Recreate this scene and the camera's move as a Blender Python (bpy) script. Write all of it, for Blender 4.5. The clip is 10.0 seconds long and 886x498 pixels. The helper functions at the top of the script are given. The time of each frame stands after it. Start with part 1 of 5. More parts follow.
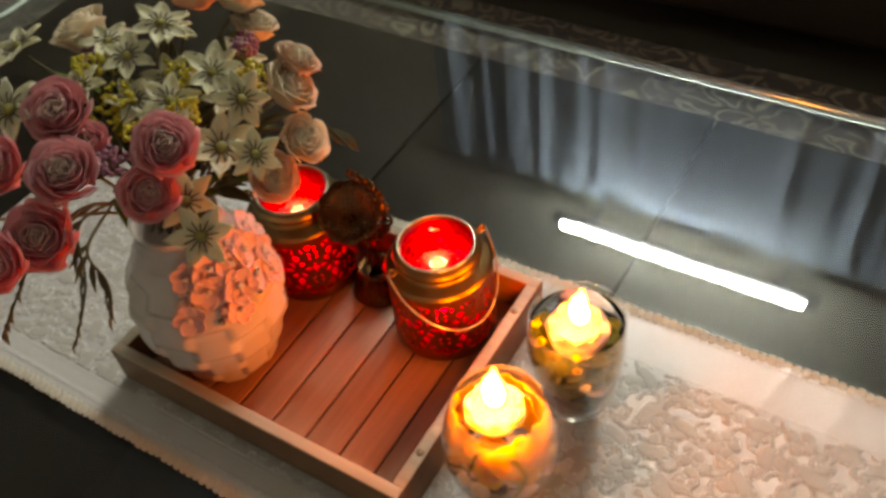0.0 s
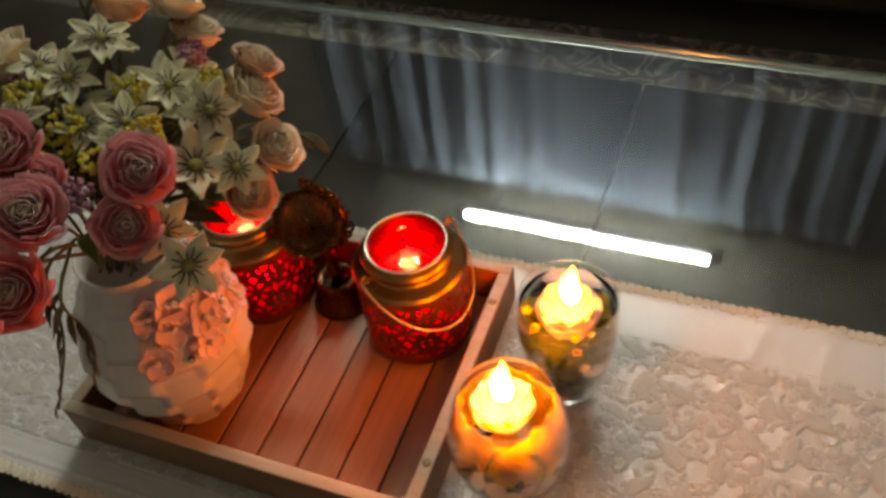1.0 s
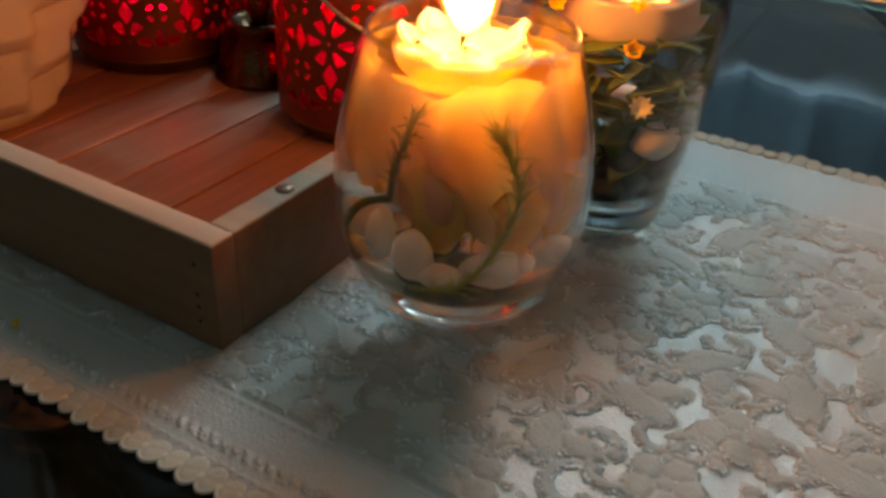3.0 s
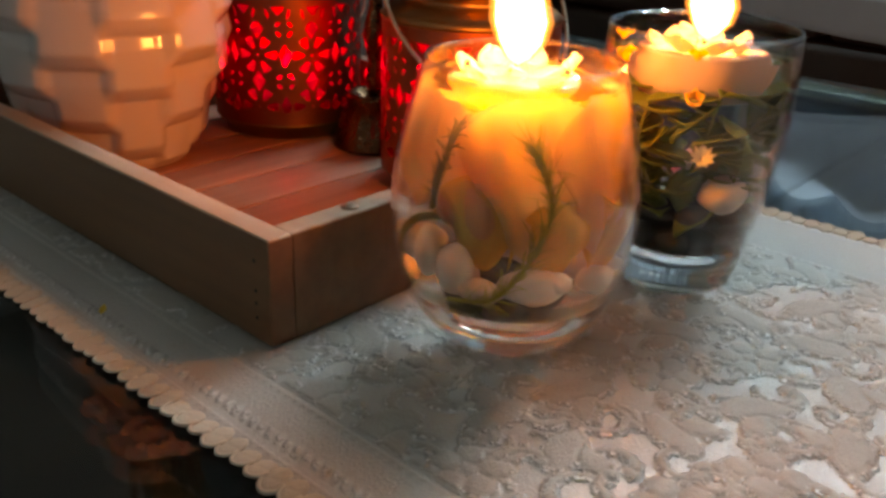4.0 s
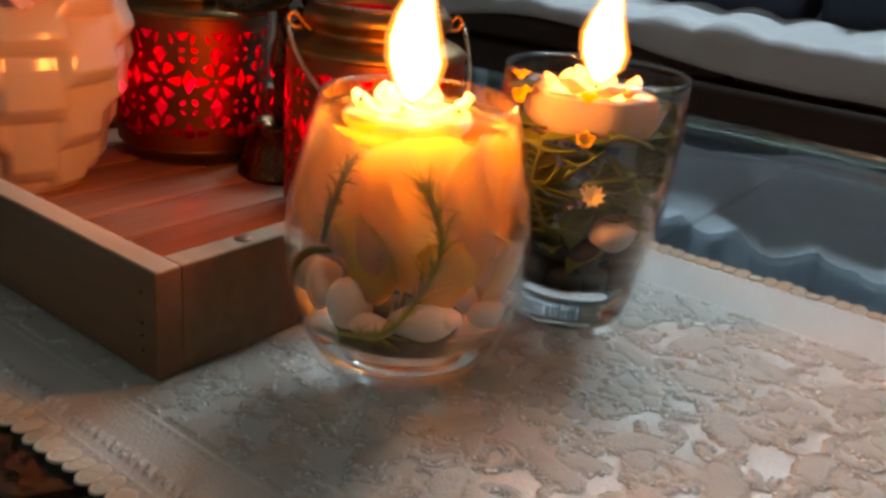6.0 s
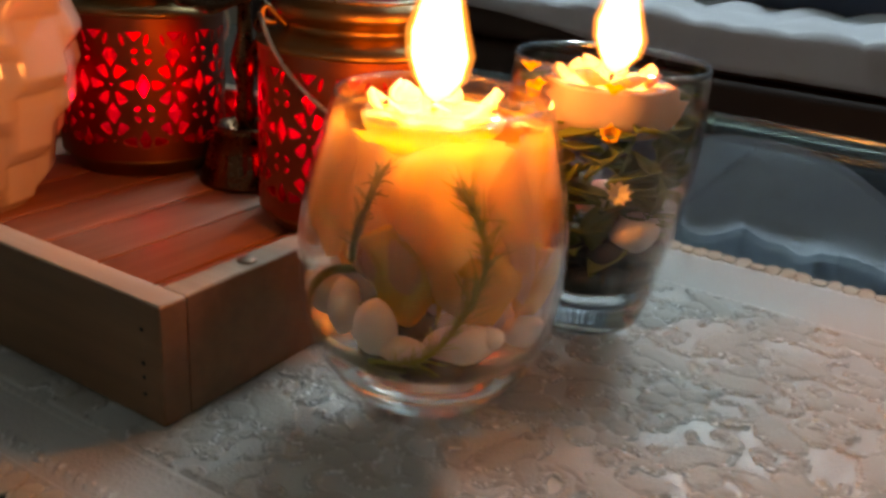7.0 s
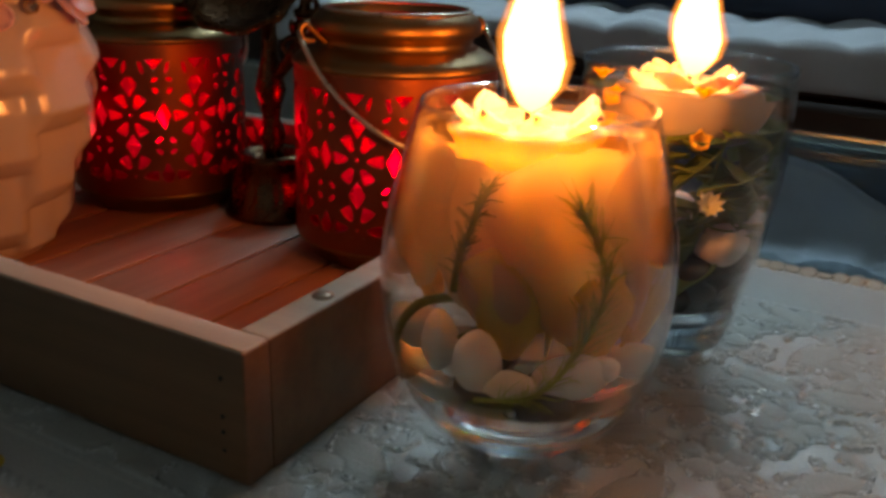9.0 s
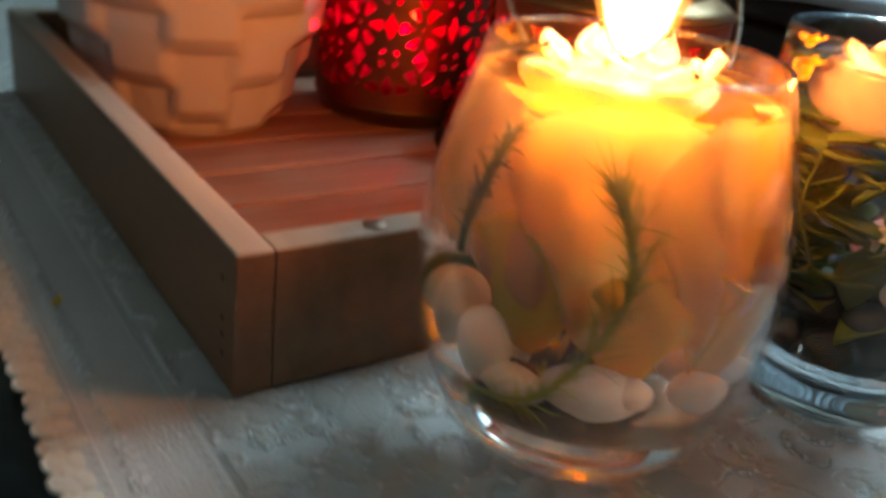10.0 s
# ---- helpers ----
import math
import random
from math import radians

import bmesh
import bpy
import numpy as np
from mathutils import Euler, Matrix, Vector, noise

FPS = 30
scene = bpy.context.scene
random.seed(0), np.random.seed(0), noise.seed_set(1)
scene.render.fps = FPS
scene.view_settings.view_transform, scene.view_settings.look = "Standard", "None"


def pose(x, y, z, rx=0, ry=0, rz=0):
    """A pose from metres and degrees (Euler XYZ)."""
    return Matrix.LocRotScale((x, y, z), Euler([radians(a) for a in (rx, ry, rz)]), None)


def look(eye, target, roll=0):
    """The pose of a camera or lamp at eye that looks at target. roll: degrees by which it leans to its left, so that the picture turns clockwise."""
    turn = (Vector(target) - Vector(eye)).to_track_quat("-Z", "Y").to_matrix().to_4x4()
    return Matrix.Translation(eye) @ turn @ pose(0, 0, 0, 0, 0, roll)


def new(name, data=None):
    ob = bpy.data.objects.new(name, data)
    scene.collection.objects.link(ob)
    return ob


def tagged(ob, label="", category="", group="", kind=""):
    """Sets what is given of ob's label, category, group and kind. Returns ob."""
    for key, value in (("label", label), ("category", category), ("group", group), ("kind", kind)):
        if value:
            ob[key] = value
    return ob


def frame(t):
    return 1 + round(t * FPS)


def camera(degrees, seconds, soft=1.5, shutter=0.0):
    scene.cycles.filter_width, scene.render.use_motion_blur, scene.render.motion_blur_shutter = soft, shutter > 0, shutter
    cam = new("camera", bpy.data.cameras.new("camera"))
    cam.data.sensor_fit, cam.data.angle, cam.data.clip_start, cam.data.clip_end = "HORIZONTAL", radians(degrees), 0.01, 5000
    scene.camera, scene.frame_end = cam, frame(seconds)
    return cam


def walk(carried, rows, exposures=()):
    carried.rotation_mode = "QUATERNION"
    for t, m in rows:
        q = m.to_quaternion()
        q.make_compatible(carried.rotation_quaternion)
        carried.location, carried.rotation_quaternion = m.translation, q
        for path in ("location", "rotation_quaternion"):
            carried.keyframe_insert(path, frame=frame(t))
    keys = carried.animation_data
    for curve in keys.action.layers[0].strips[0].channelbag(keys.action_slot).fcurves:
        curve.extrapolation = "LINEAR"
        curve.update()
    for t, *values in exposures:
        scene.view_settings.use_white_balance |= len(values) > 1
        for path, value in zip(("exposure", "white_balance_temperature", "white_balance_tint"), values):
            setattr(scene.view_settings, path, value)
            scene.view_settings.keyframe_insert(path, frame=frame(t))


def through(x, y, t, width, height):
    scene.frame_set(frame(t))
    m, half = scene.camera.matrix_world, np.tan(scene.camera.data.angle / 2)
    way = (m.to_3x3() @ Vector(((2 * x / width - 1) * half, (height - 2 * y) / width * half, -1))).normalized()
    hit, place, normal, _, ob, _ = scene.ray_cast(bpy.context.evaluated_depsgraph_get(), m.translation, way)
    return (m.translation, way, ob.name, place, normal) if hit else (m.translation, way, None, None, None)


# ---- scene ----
cam = camera(53.5, 10.0, soft=3.1, shutter=0.5)
PATH = [
    (0, (0.239, -0.219, 1.093), (-0.584, 0.882, -0.36), -7.9),
    (0.5, (0.21, -0.227, 1.091), (-0.492, 0.925, -0.386), -9.6),
    (1, (0.169, -0.23, 1.072), (-0.432, 0.979, -0.403), -8.4),
    (1.5, (0.124, -0.206, 0.999), (-0.481, 1.041, -0.443), -5.3),
    (1.8, (0.100, -0.181, 0.923), (-0.43, 1.118, -0.502), -0.8),
    (2, (0.098, -0.167, 0.857), (-0.461, 1.123, -0.565), 1.8),
    (2.5, (0.134, -0.166, 0.717), (-0.508, 1.228, -0.565), 3.8),
    (4, (0.231, -0.167, 0.615), (-0.99, 1.198, -0.189), 2.1),
    (4.5, (0.239, -0.161, 0.622), (-1.004, 1.175, -0.197), 1.9),
    (5, (0.245, -0.164, 0.622), (-0.951, 1.245, -0.143), 4.2),
    (6.5, (0.223, -0.16, 0.617), (-0.815, 1.379, -0.129), 4.6),
    (7, (0.191, -0.16, 0.613), (-0.751, 1.439, -0.132), 4.3),
    (7.5, (0.158, -0.16, 0.604), (-0.723, 1.507, -0.063), 4.0),
    (8, (0.147, -0.163, 0.606), (-0.721, 1.519, -0.041), 3.0),
    (8.5, (0.146, -0.162, 0.603), (-0.719, 1.517, -0.057), 2.5),
    (9, (0.147, -0.159, 0.602), (-0.755, 1.487, -0.087), 2.1),
    (9.5, (0.161, -0.147, 0.596), (-0.983, 1.251, -0.264), 3.6),
    (9.8, (0.171, -0.105, 0.594), (-1.165, 1.150, -0.192), 6.0),
    (10, (0.188, -0.076, 0.591), (-1.274, 1.01, -0.235), 7.2),
]
walk(cam, [(t, look(eye, target, roll)) for t, eye, target, roll in PATH],
     exposures=[(0, 1.75, 18500, 64), (0.5, 1.4, 18500, 64), (1.0, 1.4, 18500, 63), (2.0, 1.3, 14500, 52), (2.7, 0.7, 9400, 35), (4.0, 1.33, 10500, 50), (5.2, 1.36, 10500, 51), (6.5, 1.1, 10700, 52), (7.5, 0.92, 10500, 50), (8.2, 0.52, 9500, 45), (9.0, 0.45, 9300, 44), (9.5, 1.1, 8700, 43), (10, 1.3, 8600, 39)])

# world: the room is lit by one tube lamp and by candles only
world = bpy.data.worlds.new("world")
world.use_nodes = True
world.node_tree.nodes["Background"].inputs[0].default_value = (0.01, 0.012, 0.015, 1)
world.node_tree.nodes["Background"].inputs[1].default_value = 0.2
scene.world = world

T = 0.45            # top of the runner on the table
TUBE_GLOW = 165.0
FLAME_WATTS = 0.23
TEALIGHT_WATTS = 0.12


# ---------------------------------------------------------------- materials
class Mat:
    """Small node builder."""

    def __init__(self, name):
        self.m = bpy.data.materials.new(name)
        self.m.use_nodes = True
        self.t = self.m.node_tree
        self.t.nodes.clear()
        self.out = self.t.nodes.new("ShaderNodeOutputMaterial")

    def n(self, kind, **inputs):
        node = self.t.nodes.new(kind)
        for key, v in inputs.items():
            self.put(node, key.replace("_", " "), v)
        return node

    def put(self, node, key, v):
        sock = node.inputs[key]
        if isinstance(v, bpy.types.NodeSocket):
            self.t.links.new(v, sock)
        elif isinstance(v, tuple) and len(v) == 3 and sock.type == "RGBA":
            sock.default_value = (*v, 1)
        else:
            sock.default_value = v

    def coords(self, scale=1.0, stretch=(1, 1, 1)):
        c = self.n("ShaderNodeTexCoord")
        mp = self.n("ShaderNodeMapping", Vector=c.outputs["Object"])
        mp.inputs["Scale"].default_value = [scale * s for s in stretch]
        return mp.outputs[0]

    def noise(self, scale, detail=4.0, stretch=(1, 1, 1), rough=0.55):
        return self.n("ShaderNodeTexNoise", Vector=self.coords(1.0, stretch), Scale=scale, Detail=detail, Roughness=rough).outputs[0]

    def ramp(self, fac, stops):
        r = self.n("ShaderNodeValToRGB", Fac=fac)
        while len(r.color_ramp.elements) < len(stops):
            r.color_ramp.elements.new(0.5)
        for e, (p, c) in zip(r.color_ramp.elements, stops):
            e.position, e.color = p, (*c, 1)
        return r.outputs[0]

    def mixc(self, fac, a, b, mode="MIX"):
        mx = self.n("ShaderNodeMix")
        mx.data_type, mx.blend_type = "RGBA", mode
        for i, v in ((0, fac), (6, a), (7, b)):
            if isinstance(v, bpy.types.NodeSocket):
                self.t.links.new(v, mx.inputs[i])
            else:
                mx.inputs[i].default_value = (*v, 1) if isinstance(v, tuple) else v
        return mx.outputs[2]

    def math(self, op, a, b=0.0):
        mt = self.n("ShaderNodeMath")
        mt.operation = op
        for i, v in ((0, a), (1, b)):
            if isinstance(v, bpy.types.NodeSocket):
                self.t.links.new(v, mt.inputs[i])
            else:
                mt.inputs[i].default_value = v
        return mt.outputs[0]

    def bump(self, height, strength=0.3, distance=0.002):
        return self.n("ShaderNodeBump", Height=height, Strength=strength, Distance=distance).outputs[0]

    def principled(self, color, rough=0.5, metal=0.0, normal=None, **more):
        b = self.n("ShaderNodeBsdfPrincipled", Base_Color=color, Roughness=rough, Metallic=metal)
        if normal is not None:
            self.put(b, "Normal", normal)
        for k, v in more.items():
            self.put(b, k.replace("_", " "), v)
        return b.outputs[0]

    def mix(self, fac, a, b):
        s = self.n("ShaderNodeMixShader")
        self.put(s, 0, fac)
        self.t.links.new(a, s.inputs[1])
        self.t.links.new(b, s.inputs[2])
        return s.outputs[0]

    def done(self, shader):
        self.t.links.new(shader, self.out.inputs[0])
        return self.m


def mat_simple(name, color, rough=0.5, metal=0.0, vary=0.25, grain=60.0, bump=0.15, **more):
    """A plain surface with two scales of variation."""
    k = Mat(name)
    big, fine = k.noise(grain * 0.12, 3), k.noise(grain, 6)
    dark = tuple(c * (1 - vary) for c in color)
    lite = tuple(min(1, c * (1 + vary * 0.6)) for c in color)
    c1 = k.mixc(big, dark, lite)
    c2 = k.mixc(0.35, c1, k.mixc(fine, dark, lite))
    r = k.math("ADD", k.math("MULTIPLY", fine, 0.18), rough - 0.09)
    return k.done(k.principled(c2, r, metal, k.bump(fine, bump, 0.001), **more))


def mat_wood(name, light, dark, rough=0.5, axis=(1, 0.06, 1), scale=120.0, shine=0.4):
    k = Mat(name)
    info = k.n("ShaderNodeObjectInfo")
    grain = k.noise(scale, 6, axis, 0.6)
    broad = k.noise(scale * 0.14, 4, axis)
    speck = k.noise(500.0, 3, axis)
    c = k.ramp(k.math("ADD", k.math("MULTIPLY", grain, 0.6), k.math("MULTIPLY", broad, 0.4)), [(0.3, dark), (0.62, light)])
    tone = k.math("ADD", k.math("MULTIPLY", info.outputs["Random"], 0.26), 0.84)
    c = k.mixc(1.0, c, k.n("ShaderNodeCombineColor", Red=tone, Green=tone, Blue=tone).outputs[0], "MULTIPLY")
    c = k.mixc(k.math("MULTIPLY", speck, 0.25), c, dark)
    return k.done(k.principled(c, k.math("ADD", k.math("MULTIPLY", grain, 0.2), rough - 0.1), 0.0, k.bump(grain, 0.25, 0.001), Specular_IOR_Level=shine))


def mat_thin_glass(name, tint=(1, 1, 1), base=0.05, rough=0.0, sheen=(1, 1, 1)):
    """A clear pane or wall of glass: lets light pass, shines more at a flat angle."""
    k = Mat(name)
    facing = k.n("ShaderNodeLayerWeight", Blend=0.5).outputs["Facing"]
    shine = k.math("ADD", k.math("MULTIPLY", k.math("POWER", facing, 3.0), 0.85), base)
    clear = k.n("ShaderNodeBsdfTransparent", Color=tint).outputs[0]
    gloss = k.n("ShaderNodeBsdfGlossy", Color=sheen, Roughness=rough).outputs[0]
    return k.done(k.mix(shine, clear, gloss))


def mat_translucent(name, color, through, amount=0.45, rough=0.6, vary=0.2, grain=40.0):
    """Silk, petals and leaves: partly lit from behind."""
    k = Mat(name)
    info = k.n("ShaderNodeObjectInfo")
    f = k.noise(grain, 4)
    vein = k.noise(grain * 6, 4)
    dark = tuple(c * (1 - vary) for c in color)
    c = k.mixc(f, dark, tuple(min(1, c * (1 + vary * 0.5)) for c in color))
    tone = k.math("ADD", k.math("MULTIPLY", info.outputs["Random"], 0.3), 0.8)
    c = k.mixc(1.0, c, k.n("ShaderNodeCombineColor", Red=tone, Green=tone, Blue=tone).outputs[0], "MULTIPLY")
    b = k.principled(c, rough, 0.0, k.bump(vein, 0.2, 0.001), Specular_IOR_Level=0.25)
    t = k.n("ShaderNodeBsdfTranslucent", Color=through).outputs[0]
    return k.done(k.mix(amount, b, t))


def mat_emit(name, color, strength):
    k = Mat(name)
    return k.done(k.n("ShaderNodeEmission", Color=color, Strength=strength).outputs[0])


def mat_flame():
    """Hot pale core, orange towards the tip and the rim of the flame."""
    k = Mat("flame")
    co = k.n("ShaderNodeTexCoord")
    z = k.n("ShaderNodeSeparateXYZ", Vector=co.outputs["Generated"]).outputs[2]
    c = k.ramp(z, [(0.0, (1.0, 0.40, 0.08)), (0.30, (1.0, 0.52, 0.15)), (0.75, (1.0, 0.50, 0.13)), (1.0, (1.0, 0.42, 0.07))])
    return k.done(k.n("ShaderNodeEmission", Color=c, Strength=12.0).outputs[0])


def mat_mantle():
    """The faint outer zone of a flame."""
    k = Mat("flame_mantle")
    glow = k.n("ShaderNodeEmission", Color=(1.0, 0.38, 0.07), Strength=1.6).outputs[0]
    clear = k.n("ShaderNodeBsdfTransparent").outputs[0]
    return k.done(k.mix(0.10, clear, glow))


def mat_wax(name, color, radius):
    k = Mat(name)
    f = k.noise(90.0, 4)
    b = k.principled(k.mixc(f, color, tuple(min(1, c * 1.1) for c in color)), 0.38, 0.0, k.bump(f, 0.15, 0.001),
                     Subsurface_Weight=1.0, Subsurface_Scale=1.0)
    for node in k.t.nodes:
        if node.type == "BSDF_PRINCIPLED":
            node.inputs["Subsurface Radius"].default_value = radius
    return k.done(b)


def mat_runner():
    """Cream woven runner: matte raised figures, glossy satin ground between them."""
    k = Mat("runner_cloth")
    raised = k.n("ShaderNodeAttribute")
    raised.attribute_name = "raised"
    stitch = k.n("ShaderNodeAttribute")
    stitch.attribute_name = "stitch"
    weave = k.noise(900.0, 2)
    soft = k.noise(14.0, 4)
    c = k.mixc(raised.outputs["Fac"], (0.60, 0.615, 0.59), (0.455, 0.445, 0.405))
    c = k.mixc(k.math("MULTIPLY", soft, 0.3), c, (0.36, 0.34, 0.29))
    # glossy thread stitched round the figures
    bead = k.math("MULTIPLY", stitch.outputs["Fac"], k.ramp(k.noise(520.0, 1), [(0.50, (0, 0, 0)), (0.58, (1, 1, 1))]))
    c = k.mixc(bead, c, (0.85, 0.86, 0.84))
    r = k.math("ADD", k.math("MULTIPLY", raised.outputs["Fac"], 0.34), 0.23)
    r = k.math("MULTIPLY", r, k.math("SUBTRACT", 1.0, k.math("MULTIPLY", bead, 0.72)))
    bare = k.math("MULTIPLY", k.math("SUBTRACT", 1.0, raised.outputs["Fac"]), k.noise(380.0, 2))
    h = k.math("ADD", k.math("ADD", k.math("MULTIPLY", weave, 0.35), k.math("MULTIPLY", bare, 0.15)), k.math("MULTIPLY", bead, 1.4))
    return k.done(k.principled(c, r, 0.0, k.bump(h, 0.7, 0.0014), Sheen_Weight=0.15, Specular_IOR_Level=0.7))


def mat_rug():
    """Dark rug with pale scrolling figures."""
    k = Mat("rug_pile")
    warp = k.n("ShaderNodeTexNoise", Vector=k.coords(), Scale=9.0, Detail=3.0)
    wv = k.n("ShaderNodeVectorMath")
    wv.operation = "MULTIPLY_ADD"
    k.t.links.new(warp.outputs["Color"], wv.inputs[0])
    wv.inputs[1].default_value = (0.16, 0.16, 0)
    k.t.links.new(k.coords(), wv.inputs[2])
    vor = k.n("ShaderNodeTexVoronoi", Vector=wv.outputs[0], Scale=15.0)
    vor.feature = "DISTANCE_TO_EDGE"
    ring = k.math("ABSOLUTE", k.math("SUBTRACT", vor.outputs["Distance"], 0.16))
    vine = k.ramp(ring, [(0.03, (0.44, 0.37, 0.26)), (0.07, (0.06, 0.022, 0.018))])
    vine = k.mixc(k.noise(7.0, 2), vine, (0.10, 0.045, 0.03))
    pile = k.noise(700.0, 2)
    return k.done(k.principled(vine, 0.95, 0.0, k.bump(pile, 0.6, 0.004), Sheen_Weight=0.3))


def mat_brass(name="aged_brass", color=(0.33, 0.18, 0.075), rough=0.36):
    k = Mat(name)
    f, p = k.noise(45.0, 5), k.noise(260.0, 4)
    c = k.mixc(f, tuple(c * 0.55 for c in color), color)
    return k.done(k.principled(c, k.math("ADD", k.math("MULTIPLY", p, 0.25), rough - 0.1), 1.0, k.bump(p, 0.15, 0.001)))


def mat_edge():
    """Ground and polished green glass edge."""
    k = Mat("polished_glass_edge")
    f = k.noise(50.0, 3)
    d = k.n("ShaderNodeBsdfDiffuse", Color=k.mixc(f, (0.05, 0.12, 0.10), (0.10, 0.20, 0.17))).outputs[0]
    g = k.n("ShaderNodeBsdfGlossy", Color=(0.85, 1.0, 0.95), Roughness=0.2).outputs[0]
    return k.done(k.mix(0.6, d, g))


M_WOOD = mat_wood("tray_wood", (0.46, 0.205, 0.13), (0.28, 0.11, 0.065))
# same tray wood: shade on the boards, light on their tops put into colour
M_WOOD_SHADED = mat_wood("tray_wood_shaded", (0.26, 0.115, 0.055), (0.16, 0.065, 0.03), axis=(0.06, 1, 1))
M_WOOD_LIT = mat_wood("tray_wood_lit", (0.50, 0.38, 0.29), (0.36, 0.25, 0.18), axis=(0.06, 1, 1))
# near-black colour for the shade seen between the slats
M_GAP_SHADE = mat_wood("slat_gap_shade", (0.06, 0.028, 0.018), (0.03, 0.014, 0.01))
M_TABLE = mat_wood("dark_table_wood", (0.020, 0.012, 0.008), (0.008, 0.005, 0.004), rough=0.55, axis=(1, 0.05, 1), scale=40.0, shine=0.06)
M_GLASSTOP = mat_thin_glass("table_glass", (0.86, 0.95, 0.93), 0.048, 0.0, (0.78, 0.92, 1.0))
M_GLASSEDGE = mat_edge()
M_RUNNER = mat_runner()
M_TRIM = mat_simple("crochet_trim", (0.60, 0.55, 0.45), 0.8, 0.0, 0.25, 500.0, 0.6)
M_RUG = mat_rug()
M_WALL = mat_simple("painted_wall", (0.55, 0.49, 0.42), 0.8, 0.0, 0.08, 30.0, 0.1)
# whiter than the other walls, to bounce added fill onto the table
M_WALL_FILL = mat_simple("white_fill_wall", (0.76, 0.72, 0.66), 0.8, 0.0, 0.05, 30.0, 0.1)
M_CEIL = mat_simple("painted_ceiling", (0.50, 0.47, 0.43), 0.85, 0.0, 0.05, 30.0, 0.1)
M_FLOOR = mat_simple("floor_stone", (0.10, 0.085, 0.07), 0.35, 0.0, 0.3, 10.0, 0.1)
M_PORCELAIN = mat_simple("glazed_porcelain", (0.56, 0.46, 0.41), 0.13, 0.0, 0.05, 25.0, 0.04, Specular_IOR_Level=0.6)
M_PINKCHINA = mat_translucent("pink_china_petal", (0.88, 0.58, 0.55), (0.98, 0.54, 0.48), 0.3, 0.08, 0.15)
M_PEARL = mat_simple("pearl", (0.80, 0.66, 0.58), 0.15, 0.0, 0.1, 80.0, 0.02, Coat_Weight=0.6)
M_STONE_CLEAR = mat_simple("rhinestone", (0.55, 0.52, 0.50), 0.06, 0.85, 0.3, 200.0, 0.02)
M_BRASS = mat_brass()
M_BRASS_PALE = mat_brass("pale_brass_rim", (0.82, 0.70, 0.52), 0.28)
# brass of the pierced wall with the lantern's red light put into its colour
M_FRET = mat_brass("red_lit_brass", (0.34, 0.10, 0.055), 0.42)
M_BRONZE = mat_brass("dark_bronze", (0.17, 0.065, 0.03), 0.26)
M_CHROME = mat_simple("screw_steel", (0.45, 0.42, 0.38), 0.3, 1.0, 0.2, 200.0, 0.1)
M_SCREW = mat_simple("dull_screw", (0.34, 0.22, 0.16), 0.45, 0.9, 0.3, 200.0, 0.1)
M_BLACK = mat_simple("charred_wick", (0.015, 0.012, 0.01), 0.9, 0.0, 0.3, 300.0, 0.3)
M_WAX = mat_wax("yellow_wax", (0.94, 0.80, 0.56), (0.040, 0.026, 0.013))
M_WAX_WHITE = mat_wax("white_wax", (0.40, 0.36, 0.34), (0.006, 0.004, 0.003))
M_FLAME = mat_flame()
M_MANTLE = mat_mantle()
M_GLASS = mat_thin_glass("drinking_glass", (0.99, 0.99, 0.985), 0.025)
M_SILK = mat_translucent("peach_silk", (0.88, 0.72, 0.42), (1.0, 0.82, 0.42), 0.76, 0.6, 0.25, 60.0)
M_SILK_BUD = mat_translucent("peach_bud_silk", (0.90, 0.52, 0.26), (1.0, 0.58, 0.26), 0.5, 0.6, 0.25, 60.0)
M_SILK_YELLOW = mat_translucent("yellow_silk", (0.85, 0.62, 0.14), (1.0, 0.72, 0.12), 0.55, 0.6, 0.2, 60.0)
M_PINK = mat_translucent("pink_petal", (0.97, 0.45, 0.47), (0.98, 0.48, 0.47), 0.55, 0.6, 0.3, 50.0)
M_PINKPALE = mat_translucent("pale_pink_petal", (0.95, 0.76, 0.66), (0.95, 0.62, 0.52), 0.45, 0.6, 0.2, 50.0)
M_CREAM = mat_translucent("cream_petal", (0.94, 0.84, 0.68), (0.92, 0.72, 0.50), 0.42, 0.6, 0.15, 50.0)
M_PEACH = mat_translucent("peach_petal", (0.94, 0.66, 0.48), (0.92, 0.52, 0.32), 0.42, 0.6, 0.2, 50.0)
M_WHITE = mat_translucent("white_petal", (0.88, 0.88, 0.70), (0.78, 0.80, 0.52), 0.38, 0.6, 0.15, 50.0)
M_STAMEN = mat_simple("dark_stamen", (0.07, 0.045, 0.025), 0.7, 0.0, 0.3, 200.0, 0.2)
M_HEART = mat_simple("olive_flower_heart", (0.30, 0.26, 0.07), 0.7, 0.0, 0.3, 300.0, 0.4)
M_YELLOW = mat_simple("yellow_florets", (0.62, 0.50, 0.06), 0.7, 0.0, 0.35, 200.0, 0.3)
M_PURPLE = mat_simple("mauve_florets", (0.40, 0.15, 0.20), 0.7, 0.0, 0.35, 200.0, 0.3)
M_LEAF = mat_translucent("green_leaf", (0.12, 0.19, 0.045), (0.18, 0.26, 0.035), 0.3, 0.5, 0.35, 60.0)
M_LEAF_DULL = mat_translucent("olive_leaf", (0.11, 0.10, 0.05), (0.12, 0.10, 0.03), 0.25, 0.6, 0.35, 60.0)
M_SPRIG = mat_translucent("fresh_green_sprig", (0.32, 0.42, 0.06), (0.55, 0.62, 0.07), 0.5, 0.5, 0.3, 60.0)
